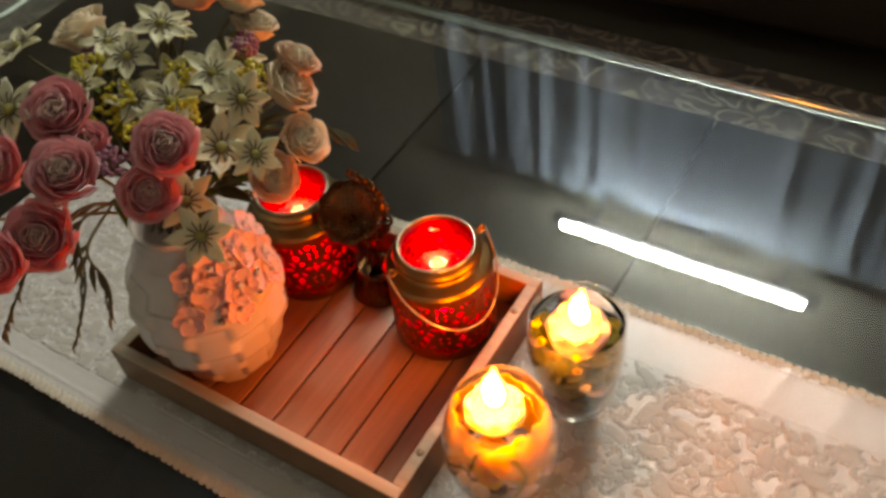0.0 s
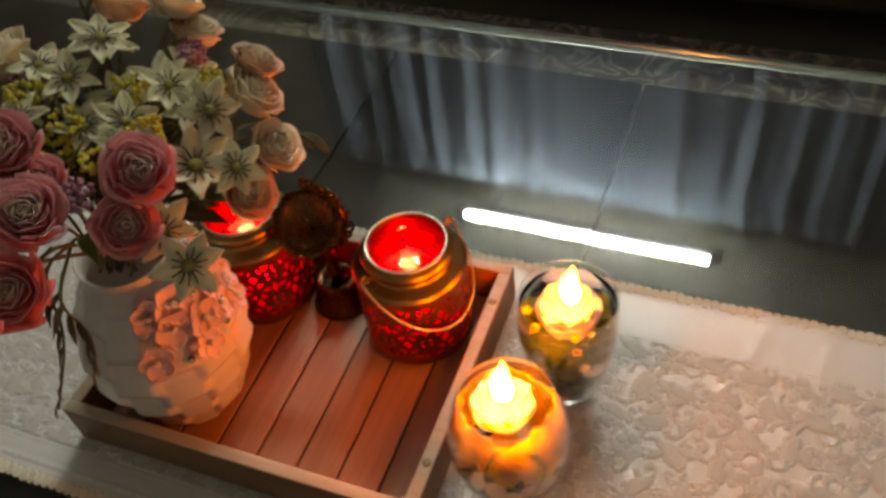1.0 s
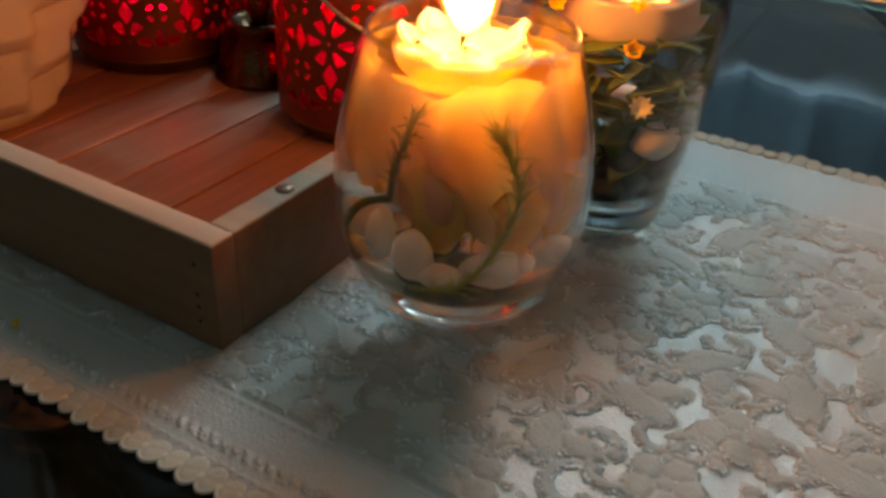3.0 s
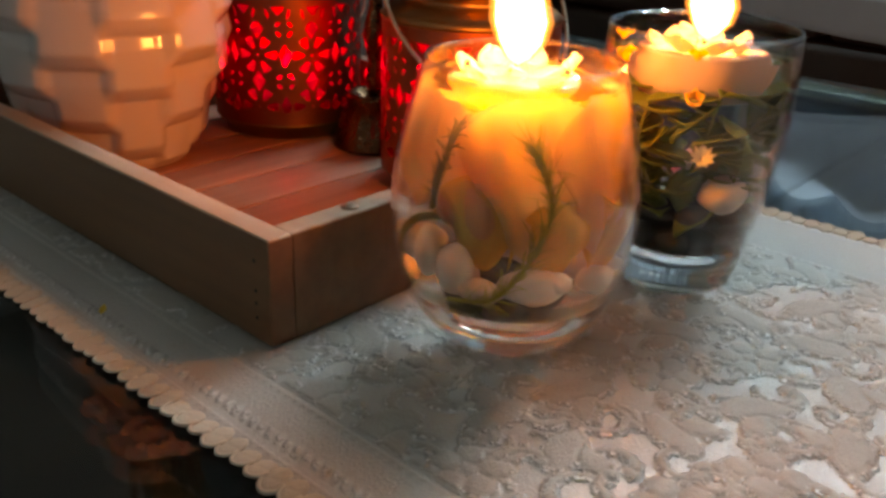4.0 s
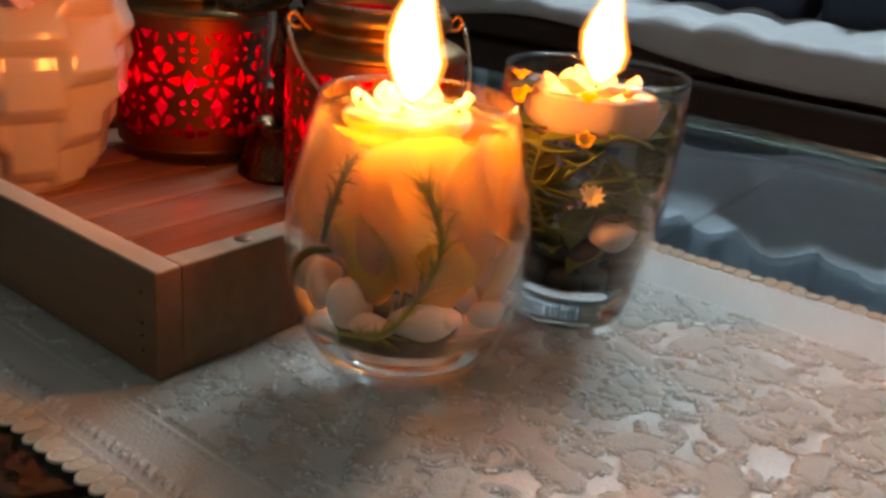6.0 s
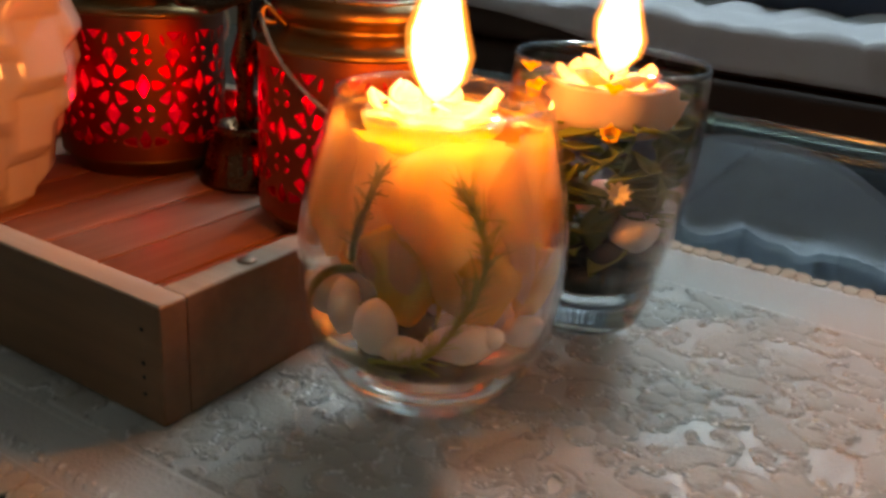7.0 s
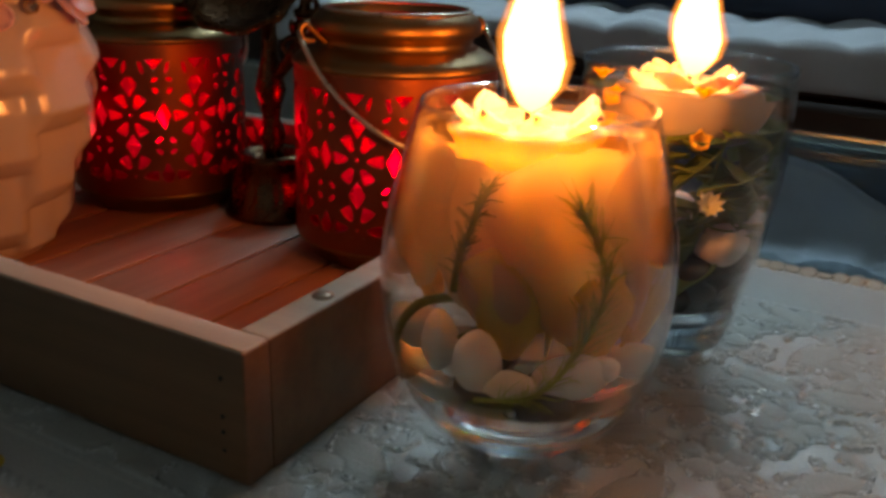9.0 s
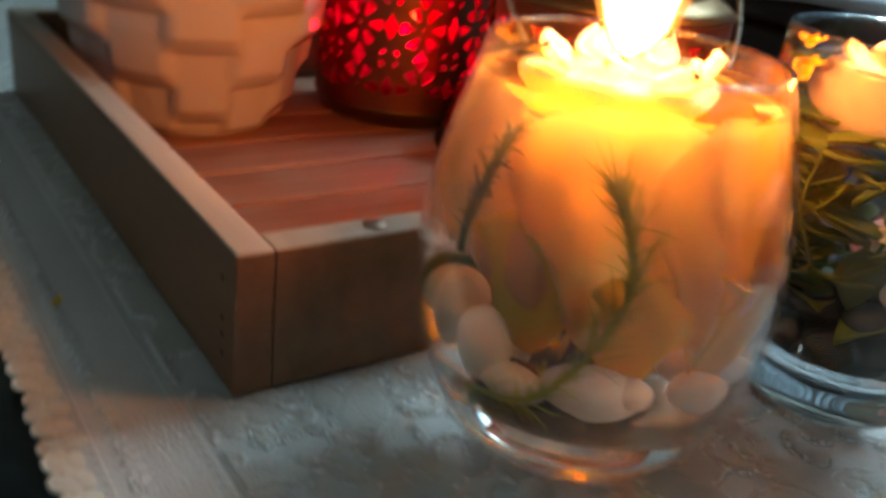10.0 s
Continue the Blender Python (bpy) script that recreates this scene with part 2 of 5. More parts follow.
M_PEBBLE = mat_simple("white_pebble", (0.82, 0.75, 0.68), 0.55, 0.0, 0.15, 70.0, 0.12)
M_DARKPEBBLE = mat_simple("black_pebble", (0.035, 0.04, 0.035), 0.25, 0.0, 0.3, 70.0, 0.1)
M_SOFA = mat_simple("brown_leather", (0.050, 0.024, 0.016), 0.5, 0.0, 0.3, 60.0, 0.2)
M_THROW = mat_simple("white_cotton", (0.56, 0.60, 0.64), 0.85, 0.0, 0.08, 300.0, 0.3)
M_CUSHION = mat_simple("dark_blue_cotton", (0.045, 0.07, 0.11), 0.9, 0.0, 0.15, 250.0, 0.3)
M_CURTAIN = mat_translucent("blue_grey_curtain", (0.27, 0.38, 0.45), (0.11, 0.17, 0.22), 0.15, 0.8, 0.15, 30.0)
M_PLASTIC = mat_simple("white_plastic", (0.75, 0.75, 0.74), 0.4, 0.0, 0.05, 60.0, 0.05)
M_TUBE = mat_emit("tube_glow", (0.30, 0.75, 1.0), TUBE_GLOW)


def mat_red_glass():
    k = Mat("red_glass")
    f = k.noise(60.0, 3)
    through = k.n("ShaderNodeBsdfTransparent", Color=(0.95, 0.12, 0.30)).outputs[0]
    glow = k.n("ShaderNodeBsdfTranslucent", Color=k.mixc(f, (0.92, 0.06, 0.22), (0.95, 0.12, 0.34))).outputs[0]
    diff = k.n("ShaderNodeBsdfDiffuse", Color=(0.80, 0.06, 0.20)).outputs[0]
    body = k.mix(0.90, k.mix(0.6, diff, glow), through)
    gloss = k.n("ShaderNodeBsdfGlossy", Roughness=0.06).outputs[0]
    facing = k.n("ShaderNodeLayerWeight", Blend=0.5).outputs["Facing"]
    return k.done(k.mix(k.math("ADD", k.math("MULTIPLY", k.math("POWER", facing, 4.0), 0.6), 0.04), body, gloss))


def mat_water(haze=0.0):
    """Clear water; haze: the share of amber translucency mixed into its surface."""
    k = Mat("hazy_water" if haze else "water")
    g = k.n("ShaderNodeBsdfGlass", Color=(0.98, 0.975, 0.95), Roughness=0.0, IOR=1.30).outputs[0]
    if haze:
        t = k.n("ShaderNodeBsdfTranslucent", Color=(0.95, 0.74, 0.42)).outputs[0]
        g = k.mix(k.math("MULTIPLY", k.noise(30.0, 3), 2 * haze), g, t)
    return k.done(g)


def mat_solid_glass():
    k = Mat("thick_glass")
    return k.done(k.n("ShaderNodeBsdfGlass", Color=(0.97, 0.98, 0.97), Roughness=0.0, IOR=1.45).outputs[0])


M_REDGLASS = mat_red_glass()
M_THICK = mat_solid_glass()
M_WATER = mat_water()
M_WATER_HAZY = mat_water(0.11)


# ---------------------------------------------------------------- mesh helpers
def mesh_from(bm, name, smooth=True):
    me = bpy.data.meshes.new(name)
    bm.to_mesh(me)
    bm.free()
    if smooth:
        me.polygons.foreach_set("use_smooth", [True] * len(me.polygons))
    return me


def part(name, bm, material, parent=None, label="", smooth=True, m=None):
    """Links a bmesh (or a ready mesh) as one mesh object under its thing."""
    me = mesh_from(bm, name, smooth) if isinstance(bm, bmesh.types.BMesh) else bm
    if material and not me.materials:
        me.materials.append(material)
    ob = new(name, me)
    ob.parent = parent
    if m is not None:
        ob.matrix_basis = m
    if label:
        tagged(ob, label)
    return ob


def thing(name, label, category, x=0, y=0, z=0, group="", rz=0, kind=""):
    ob = new(name)
    ob.empty_display_size = 0.01
    ob.matrix_basis = pose(x, y, z, 0, 0, rz)
    return tagged(ob, label, category, group, kind)


def box(x0, x1, y0, y1, z0, z1, bevel=0.0, seg=2):
    bm = bmesh.new()
    bmesh.ops.create_cube(bm, size=1.0)
    bmesh.ops.transform(bm, matrix=Matrix.Translation(((x0 + x1) / 2, (y0 + y1) / 2, (z0 + z1) / 2))
                        @ Matrix.Diagonal((x1 - x0, y1 - y0, z1 - z0, 1)), verts=bm.verts)
    if bevel:
        bmesh.ops.bevel(bm, geom=bm.edges[:], offset=bevel, segments=seg, affect="EDGES", profile=0.6)
    return bm


def lathe(profile, seg=64, wobble=None):
    """Turns (r, z) pairs round the z axis; r of 0 closes."""
    bm = bmesh.new()
    rings = []
    for r, z in profile:
        if r <= 1e-6:
            rings.append([bm.verts.new((0, 0, z))])
        else:
            ring = []
            for i in range(seg):
                a = 2 * math.pi * i / seg
                rr = r + (wobble(a, z, r) if wobble else 0)
                ring.append(bm.verts.new((rr * math.cos(a), rr * math.sin(a), z)))
            rings.append(ring)
    for p, q in zip(rings, rings[1:]):
        for i in range(seg):
            j = (i + 1) % seg
            if len(p) == 1 and len(q) == 1:
                continue
            if len(p) == 1:
                bm.faces.new((p[0], q[j], q[i]))
            elif len(q) == 1:
                bm.faces.new((p[i], p[j], q[0]))
            else:
                bm.faces.new((p[i], p[j], q[j], q[i]))
    bmesh.ops.recalc_face_normals(bm, faces=bm.faces)
    return bm


def tube_along(points, radius, seg=8, taper=1.0, bm=None):
    """A round bar along points; taper is the end's share of the radius."""
    bm = bm or bmesh.new()
    pts = [Vector(p) for p in points]
    rings = []
    side = None
    for i, p in enumerate(pts):
        d = (pts[min(i + 1, len(pts) - 1)] - pts[max(i - 1, 0)]).normalized()
        if side is None:
            side = d.orthogonal().normalized()
        side = (side - d * side.dot(d)).normalized()
        up = d.cross(side)
        r = radius * (1 + (taper - 1) * i / (len(pts) - 1))
        rings.append([bm.verts.new(p + r * (math.cos(a) * side + math.sin(a) * up))
                      for a in (2 * math.pi * k / seg for k in range(seg))])
    for p, q in zip(rings, rings[1:]):
        for i in range(seg):
            bm.faces.new((p[i], p[(i + 1) % seg], q[(i + 1) % seg], q[i]))
    bm.faces.new(rings[0][::-1])
    bm.faces.new(rings[-1])
    return bm


def curve_pts(ctrl, n=20):
    """A smooth line through control points."""
    c = [Vector(p) for p in ctrl]
    c = [2 * c[0] - c[1]] + c + [2 * c[-1] - c[-2]]
    out = []
    for i in range(1, len(c) - 2):
        for k in range(n if i < len(c) - 3 else n + 1):
            t = k / n
            a, b, d, e = c[i - 1], c[i], c[i + 1], c[i + 2]
            out.append(0.5 * (2 * b + (d - a) * t + (2 * a - 5 * b + 4 * d - e) * t * t + (3 * b - a - 3 * d + e) * t ** 3))
    return out


def ball(bm, centre, r, squash=(1, 1, 1), sub=1):
    bmesh.ops.create_icosphere(bm, subdivisions=sub, radius=1.0,
                               matrix=Matrix.Translation(centre) @ Matrix.Diagonal((r * squash[0], r * squash[1], r * squash[2], 1)))
    return bm


def sheet(bm, f, nu=6, nv=6):
    """A sheet of quads over f(u, v), u and v from 0 to 1."""
    g = [[bm.verts.new(f(i / nu, j / nv)) for j in range(nv + 1)] for i in range(nu + 1)]
    for i in range(nu):
        for j in range(nv):
            bm.faces.new((g[i][j], g[i + 1][j], g[i + 1][j + 1], g[i][j + 1]))
    return bm


def petal(bm, m, length, width, cup=0.3, curl=0.0, tip=0.0, n=5, ripple=0.0, phase=0.0):
    """One petal growing along local y, opening towards z. tip: how pointed."""
    def f(u, v):
        s = (u - 0.5) * 2
        w = width * (math.sin(math.pi * min(1, v * 0.86 + 0.12)) ** (0.55 + tip)) * (1 - 0.5 * tip * v)
        x = s * w * 0.5
        y = length * v * (1 - 0.10 * s * s * (1 - tip))
        z = cup * width * (s * s * 0.5) + curl * length * v * v + ripple * math.sin(5 * s + phase) * v * width
        return m @ Vector((x, y, z))
    return sheet(bm, f, n, n)


def thicken(bm, t):
    """Gives an open sheet a small thickness."""
    bmesh.ops.recalc_face_normals(bm, faces=bm.faces)
    bmesh.ops.solidify(bm, geom=bm.faces[:], thickness=t)
    return bm


def toward(direction, roll=0.0):
    """A turn that brings local z to the direction given."""
    return Vector(direction).to_track_quat("Z", "Y").to_matrix().to_4x4() @ Matrix.Rotation(roll, 4, "Z")


# ---------------------------------------------------------------- the room
X0, X1, Y0, Y1, ZC = -4.6, 2.3, -1.7, 2.12, 2.75


def room():
    def wall(name, *b, paint=M_WALL):
        tagged(part(name, box(*b), paint, smooth=False), "plain painted wall of the dim room", "wall", kind="structure")
    tagged(part("floor", box(X0, X1, Y0, Y1, -0.1, 0.0), M_FLOOR, smooth=False), "dark polished stone floor", "floor", kind="structure")
    tagged(part("ceiling", box(X0, X1, Y0, Y1, ZC, ZC + 0.1), M_CEIL, smooth=False), "plain white ceiling", "ceiling", kind="structure")
    wall("wall_north", X0 - 0.1, X1 + 0.1, Y1, Y1 + 0.1, -0.1, ZC + 0.1)
    # south and east walls stay out of view and serve as white fill reflectors
    wall("wall_south", X0 - 0.1, X1 + 0.1, Y0 - 0.1, Y0, -0.1, ZC + 0.1, paint=M_WALL_FILL)
    wall("wall_west", X0 - 0.1, X0, Y0, Y1, -0.1, ZC + 0.1)
    wall("wall_east", X1, X1 + 0.1, Y0, Y1, -0.1, ZC + 0.1, paint=M_WALL_FILL)


room()


def tube_lamp():
    lamp = thing("tube_lamp", "switched-on white tube lamp on the wall above the curtain", "lamp", -0.335, 1.94, 2.225)
    part("housing", box(-0.50, 0.50, 0.022, 0.050, -0.016, 0.016, 0.006), M_PLASTIC, lamp)
    for x in (-0.36, 0.36):
        part("bracket", box(x - 0.012, x + 0.012, 0.048, 0.179, -0.008, 0.008, 0.002), M_PLASTIC, lamp)
    for s in (-1, 1):
        part("end_cap", box(s * 0.478 - 0.02, s * 0.478 + 0.02, -0.02, 0.04, -0.022, 0.022, 0.006), M_PLASTIC, lamp)
    bm = bmesh.new()
    bmesh.ops.create_cone(bm, cap_ends=True, segments=20, radius1=0.014, radius2=0.014, depth=0.92, matrix=Matrix.Rotation(math.pi / 2, 4, "Y"))
    part("tube", bm, M_TUBE, lamp, "glowing white tube")


tube_lamp()


def curtain(x0, x1, seed):
    rnd = random.Random(seed)
    ph = [rnd.uniform(0, 6.28) for _ in range(6)]
    th = thing("curtain", "pleated blue-grey curtain hanging from a rod", "curtain", (x0 + x1) / 2, 2.03, 0.0, "curtains on the wall")
    w = x1 - x0

    def f(u, v):
        x = (u - 0.5) * w
        fold = math.sin(x * 52 + ph[0]) * 0.6 + math.sin(x * 83 + ph[1]) * 0.3 + math.sin(x * 23 + ph[2]) * 0.5
        low = 0.6 + 0.4 * (1 - v)
        return Vector((x + 0.01 * math.sin(6 * v + ph[3]) * (1 - v), 0.018 * fold * low, 0.03 + 2.09 * v + 0.014 * (v > 0.99) * math.sin(x * 105)))
    bm = sheet(bmesh.new(), f, int(w * 170), 24)
    part("drape", thicken(bm, 0.002), M_CURTAIN, th)
    n = int(w / 0.06)
    hook = mesh_from(tube_along(curve_pts([(0, 0, 0), (0, -0.012, 0.02), (0, 0, 0.04), (0, 0.012, 0.028)], 5), 0.003, 6), "hook")
    for i in range(n):
        part("hook", hook, M_CHROME, th, m=pose(-w / 2 + (i + 0.5) * w / n, 0, 2.11))


curtain(-1.36, -0.36, 3)
curtain(-0.38, 0.66, 4)
rod = tagged(part("curtain_rod", tube_along([(-1.5, 0, 0), (0.8, 0, 0)], 0.011, 12), M_CHROME, m=pose(0, 2.03, 2.147)),
             "thin steel curtain rod fixed on the wall", "curtain rod")


def sofa():
    s = thing("sofa", "dark brown leather sofa with pale covers", "sofa", 0.1, 1.36, 0.0)
    part("base", box(-1.2, 1.2, 0.0, 0.58, 0.06, 0.36, 0.02), M_SOFA, s)
    for i in range(3):
        part("seat_cushion", box(-1.19 + i * 0.795, -1.19 + i * 0.795 + 0.785, -0.015, 0.44, 0.365, 0.43, 0.025, 3), M_SOFA, s)
        x = -1.17 + i * 0.79
        part("back_cushion", box(x, x + 0.76, 0.36, 0.55, 0.435, 0.86, 0.05, 4), M_CUSHION, s)
    for q in (-1, 1):
        part("armrest", box(q * 1.29 - 0.085, q * 1.29 + 0.085, 0.0, 0.58, 0.06, 0.60, 0.04, 3), M_SOFA, s)
    for q in (-1.1, 1.1):
        for y in (0.06, 0.5):
            part("foot", box(q - 0.03, q + 0.03, y - 0.03, y + 0.03, 0.0, 0.06, 0.004), M_BLACK, s)


sofa()


def throw_cloth():
    """White cover lying rumpled over the seats, its hem hanging unevenly over the front."""
    rnd = random.Random(5)
    ph = [rnd.uniform(0, 6.28) for _ in range(8)]

    def f(u, v):
        x = -1.1 + 2.4 * u
        hang = 0.050 + 0.030 * math.sin(3.3 * x + 0.4) + 0.014 * math.sin(7.7 * x + ph[0])
        total = 0.42 + hang
        d = v * total
        wr = 0.008 * math.sin(31 * x + 9 * d + ph[1]) + 0.006 * math.sin(17 * x - 21 * d + ph[2]) + 0.005 * noise.noise((x * 9, d * 14, 1))
        if d < 0.39:
            return Vector((x, 1.73 - d, 0.448 + abs(wr) * 1.2))
        e = d - 0.39
        bend = min(1.0, e / 0.03)
        return Vector((x, 1.34 - 0.012 * math.sin(bend * 1.57) - 0.6 * abs(wr), 0.448 - max(0, e - 0.012) + abs(wr) * (1 - bend)))
    bm = thicken(sheet(bmesh.new(), f, 220, 40), 0.006)
    tagged(part("throw_cloth", bm, M_THROW), "rumpled white cotton cover lying over the sofa seat", "throw")


throw_cloth()


def back_cover():
    """White cover thrown over the top of the sofa back, rumpled, hanging down in front."""
    rnd = random.Random(9)
    ph = [rnd.uniform(0, 6.28) for _ in range(8)]

    def f(u, v):
        x = -0.55 + 1.75 * u
        front = 0.13 + 0.05 * math.sin(3.7 * x + ph[0]) + 0.03 * math.sin(9 * x + ph[1])
        d = v * (front + 0.26) - front
        wr = 0.012 * math.sin(23 * x + 15 * d + ph[2]) + 0.010 * math.sin(13 * x - 27 * d + ph[3]) + 0.03 * abs(noise.noise((x * 6, d * 9, 4)))
        if d < 0:
            return Vector((x, 1.700 - abs(wr), 0.885 + d))
        if d < 0.20:
            a = d / 0.20
            return Vector((x, 1.700 + 0.235 * a - abs(wr) * (1 - a), 0.885 + abs(wr) * 1.6 + 0.03 * math.sin(math.pi * a)))
        return Vector((x, 1.936, 0.885 - (d - 0.20)))
    bm = thicken(sheet(bmesh.new(), f, 170, 44), 0.006)
    tagged(part("back_cover", bm, M_THROW), "crumpled white cotton cover thrown over the sofa back", "throw")


back_cover()

rug = tagged(part("rug", box(-1.9, 2.1, 0.2, 1.30, 0.001, 0.013, 0.004), M_RUG),
             "dark patterned rug with pale scrolls lying on the floor", "rug")


# ---------------------------------------------------------------- coffee table
def rounded_slab(x0, x1, y0, y1, z0, z1, r, edge, seg=10):
    """A slab with round corners and a rounded edge; top and rim apart."""
    prof = [(edge * (1 - math.sin(a)), z0 + (z1 - z0) * (1 - math.cos(a))) for a in (math.pi / 2 * i / 10 for i in range(11))]
    outline = []
    for cx, cy, a0 in ((x1 - r, y1 - r, 0), (x0 + r, y1 - r, 90), (x0 + r, y0 + r, 180), (x1 - r, y0 + r, 270)):
        for i in range(seg + 1):
            a = radians(a0 + 90 * i / seg)
            outline.append((cx, cy, math.cos(a), math.sin(a)))
    rim, face = bmesh.new(), bmesh.new()
    rings = [[rim.verts.new((cx + c * (r - off), cy + s * (r - off), z)) for cx, cy, c, s in outline] for off, z in prof]
    n = len(outline)
    for p, q in zip(rings, rings[1:]):
        for i in range(n):
            rim.faces.new((p[i], p[(i + 1) % n], q[(i + 1) % n], q[i]))
    for z, flip, off in ((z1, 1, 0.0002), (z0, -1, edge)):
        vs = [face.verts.new((cx + c * (r - off), cy + s * (r - off), z)) for cx, cy, c, s in outline]
        face.faces.new(vs[::flip])
    return rim, face


def coffee_table():
    t = thing("coffee_table", "dark wooden coffee table under a clear glass top", "table", 0.0, 0.0, 0.0)
    rim, face = rounded_slab(-0.98, 0.92, -0.42, 0.651, T - 0.0125, T - 0.003, 0.07, 0.007)
    pane = part("glass_top", face, M_GLASSTOP, t, "clear greenish glass pane", smooth=False)
    pane.visible_shadow = False
    part("glass_edge", rim, M_GLASSEDGE, pane, "polished green glass edge")
    zt = T - 0.0135
    xs = [-0.92, -0.565, -0.26, 0.045, 0.35, 0.655, 0.86]
    for a, b in zip(xs, xs[1:]):
        part("plank", box(a + 0.0015, b - 0.0015, -0.35, 0.590, zt - 0.022, zt, 0.002), M_TABLE, t)
    for y in (-0.34, 0.565):
        part("apron", box(-0.90, 0.84, y, y + 0.02, zt - 0.10, zt - 0.0225, 0.003), M_TABLE, t)
    for x in (-0.895, 0.765):
        for y in (-0.31, 0.485):
            part("leg", box(x, x + 0.07, y, y + 0.07, 0.013 if y > 0.2 else 0.0, zt - 0.0225, 0.006), M_TABLE, t)


coffee_table()


# ---------------------------------------------------------------- table runner
def runner():
    x0, x1, y0, y1 = -0.60, 0.88, -0.0435, 0.2805
    along = np.concatenate([np.linspace(x0, -0.08, 260)[:-1], np.linspace(-0.08, 0.44, 741)[:-1], np.linspace(0.44, x1, 220)])
    nx, ny = len(along) - 1, 430
    X, Y = np.meshgrid(along, np.linspace(y0, y1, ny + 1), indexing="ij")
    rnd = random.Random(11)

    # five-petalled flowers, leaves and curling tendrils, woven flat and close to one another
    best, second = np.full_like(X, -0.004), np.full_like(X, -0.004)

    def weave_in(cx, cy, reach, field):
        i0, i1 = np.searchsorted(X[:, 0], (cx - reach, cx + reach))
        j0, j1 = np.searchsorted(Y[0], (cy - reach, cy + reach))
        d = field(X[i0:i1, j0:j1] - cx, Y[i0:i1, j0:j1] - cy)
        b, s = best[i0:i1, j0:j1], second[i0:i1, j0:j1]
        s[:] = np.maximum(s, np.minimum(b, d))
        b[:] = np.maximum(b, d)

    def disc(cx, cy, r):
        weave_in(cx, cy, r + 0.004, lambda dx, dy: r - np.hypot(dx, dy))

    def leaf(cx, cy, a, l, w):
        weave_in(cx, cy, l + 0.004, lambda dx, dy: w * (1 - np.hypot((dx * math.cos(a) + dy * math.sin(a)) / l, (dy * math.cos(a) - dx * math.sin(a)) / w)))

    def tendril(cx, cy, r, a0, sweep, w):
        def field(dx, dy):
            t = np.mod((np.arctan2(dy, dx) - a0) * np.sign(sweep), 2 * math.pi) / abs(sweep)
            rr = r * (1 - 0.35 * np.clip(t, 0, 1))
            return np.where(t < 1, w * (0.7 + 0.5 * t) - np.abs(np.hypot(dx, dy) - rr), -0.004)
        weave_in(cx, cy, r + 0.006, field)
        e = a0 + sweep
        disc(cx + 0.62 * r * math.cos(e), cy + 0.62 * r * math.sin(e), w * 1.7)

    cell = 0.0325
    for i in range(int((x1 - x0) / cell)):
        for j in range(8):
            px = x0 + 0.014 + cell * (i + 0.5 * (j % 2)) + rnd.uniform(-.004, .004)
            py = y0 + 0.042 + 0.0310 * j + rnd.uniform(-.003, .003)
            a = rnd.uniform(0, 6.28)
            if (i + 2 * j) % 3 == 0:
                n = rnd.choice((4, 5, 5))
                for k in range(n):
                    disc(px + 0.0078 * math.cos(a + 6.283 * k / n), py + 0.0078 * math.sin(a + 6.283 * k / n), 0.0056)
                disc(px, py, 0.0034)
            else:
                leaf(px, py, a, rnd.uniform(.012, .016), rnd.uniform(.0060, .0080))
                leaf(px + 0.010 * math.cos(a + 1.4), py + 0.010 * math.sin(a + 1.4), a + 0.9, 0.0098, 0.0052)
            for k in range(3):
                q = a + 1.6 + 2.1 * k
                tendril(px + 0.0165 * math.cos(q), py + 0.0155 * math.sin(q), rnd.uniform(.0075, .0105), rnd.uniform(0, 6.28), rnd.choice((-1, 1)) * rnd.uniform(3.4, 4.8), 0.0020)
    inside_band = (Y > y0 + 0.033) & (Y < 0.228)
    raised = np.clip(best / 0.0008 + 0.5, 0, 1) * inside_band
    lap = np.exp(-((best - second) / 0.0005) ** 2) * (second > 0) * inside_band
    stitch_line = np.exp(-((best + 0.0001) / 0.0006) ** 2) * inside_band
    seam = np.maximum.reduce([np.clip(1 - np.abs(Y - s) / 0.0014, 0, 1) for s in (y0 + 0.030, y0 + 0.006, 0.230, y1 - 0.006)])
    stitches = seam * (0.6 + 0.4 * np.sin(X * 1500))
    dashes = np.clip(1.4 - np.abs(Y - y0 - 0.0125) / 0.0020, 0, 1) * (np.sin(X * 1400 + Y * 900) > -0.2)
    Z = 0.0009 * raised + 0.0005 * raised * np.clip(best / 0.003, 0, 1) - 0.0006 * lap + 0.0006 * stitches + 0.0008 * dashes
    for c, s, w in ((0.175, 0.25, 0.006), (0.235, 0.2, 0.007), (-0.43, -0.12, 0.008)):
        Z += 0.0006 * np.exp(-((X - c - s * (Y - 0.11)) / w) ** 2)
    Z = Z + T - 0.0014 + 0.0004 * np.sin(X * 21) * np.sin(Y * 33 + 1)
    verts = np.stack([X, Y, Z], -1).reshape(-1, 3)
    idx = np.arange((nx + 1) * (ny + 1)).reshape(nx + 1, ny + 1)
    quads = np.stack([idx[:-1, :-1], idx[1:, :-1], idx[1:, 1:], idx[:-1, 1:]], -1).reshape(-1, 4)
    me = bpy.data.meshes.new("runner_cloth")
    me.from_pydata(verts.tolist(), [], quads.tolist())
    me.polygons.foreach_set("use_smooth", [True] * len(me.polygons))
    me.attributes.new("raised", "FLOAT", "POINT").data.foreach_set("value", np.maximum(raised, seam * 0.8).ravel().astype(np.float32))
    me.attributes.new("stitch", "FLOAT", "POINT").data.foreach_set("value", np.maximum(stitch_line, 0.7 * dashes).ravel().astype(np.float32))
    th = thing("table_runner", "cream table runner with raised flowers and a scalloped edge", "table runner")
    part("cloth", me, M_RUNNER, th)
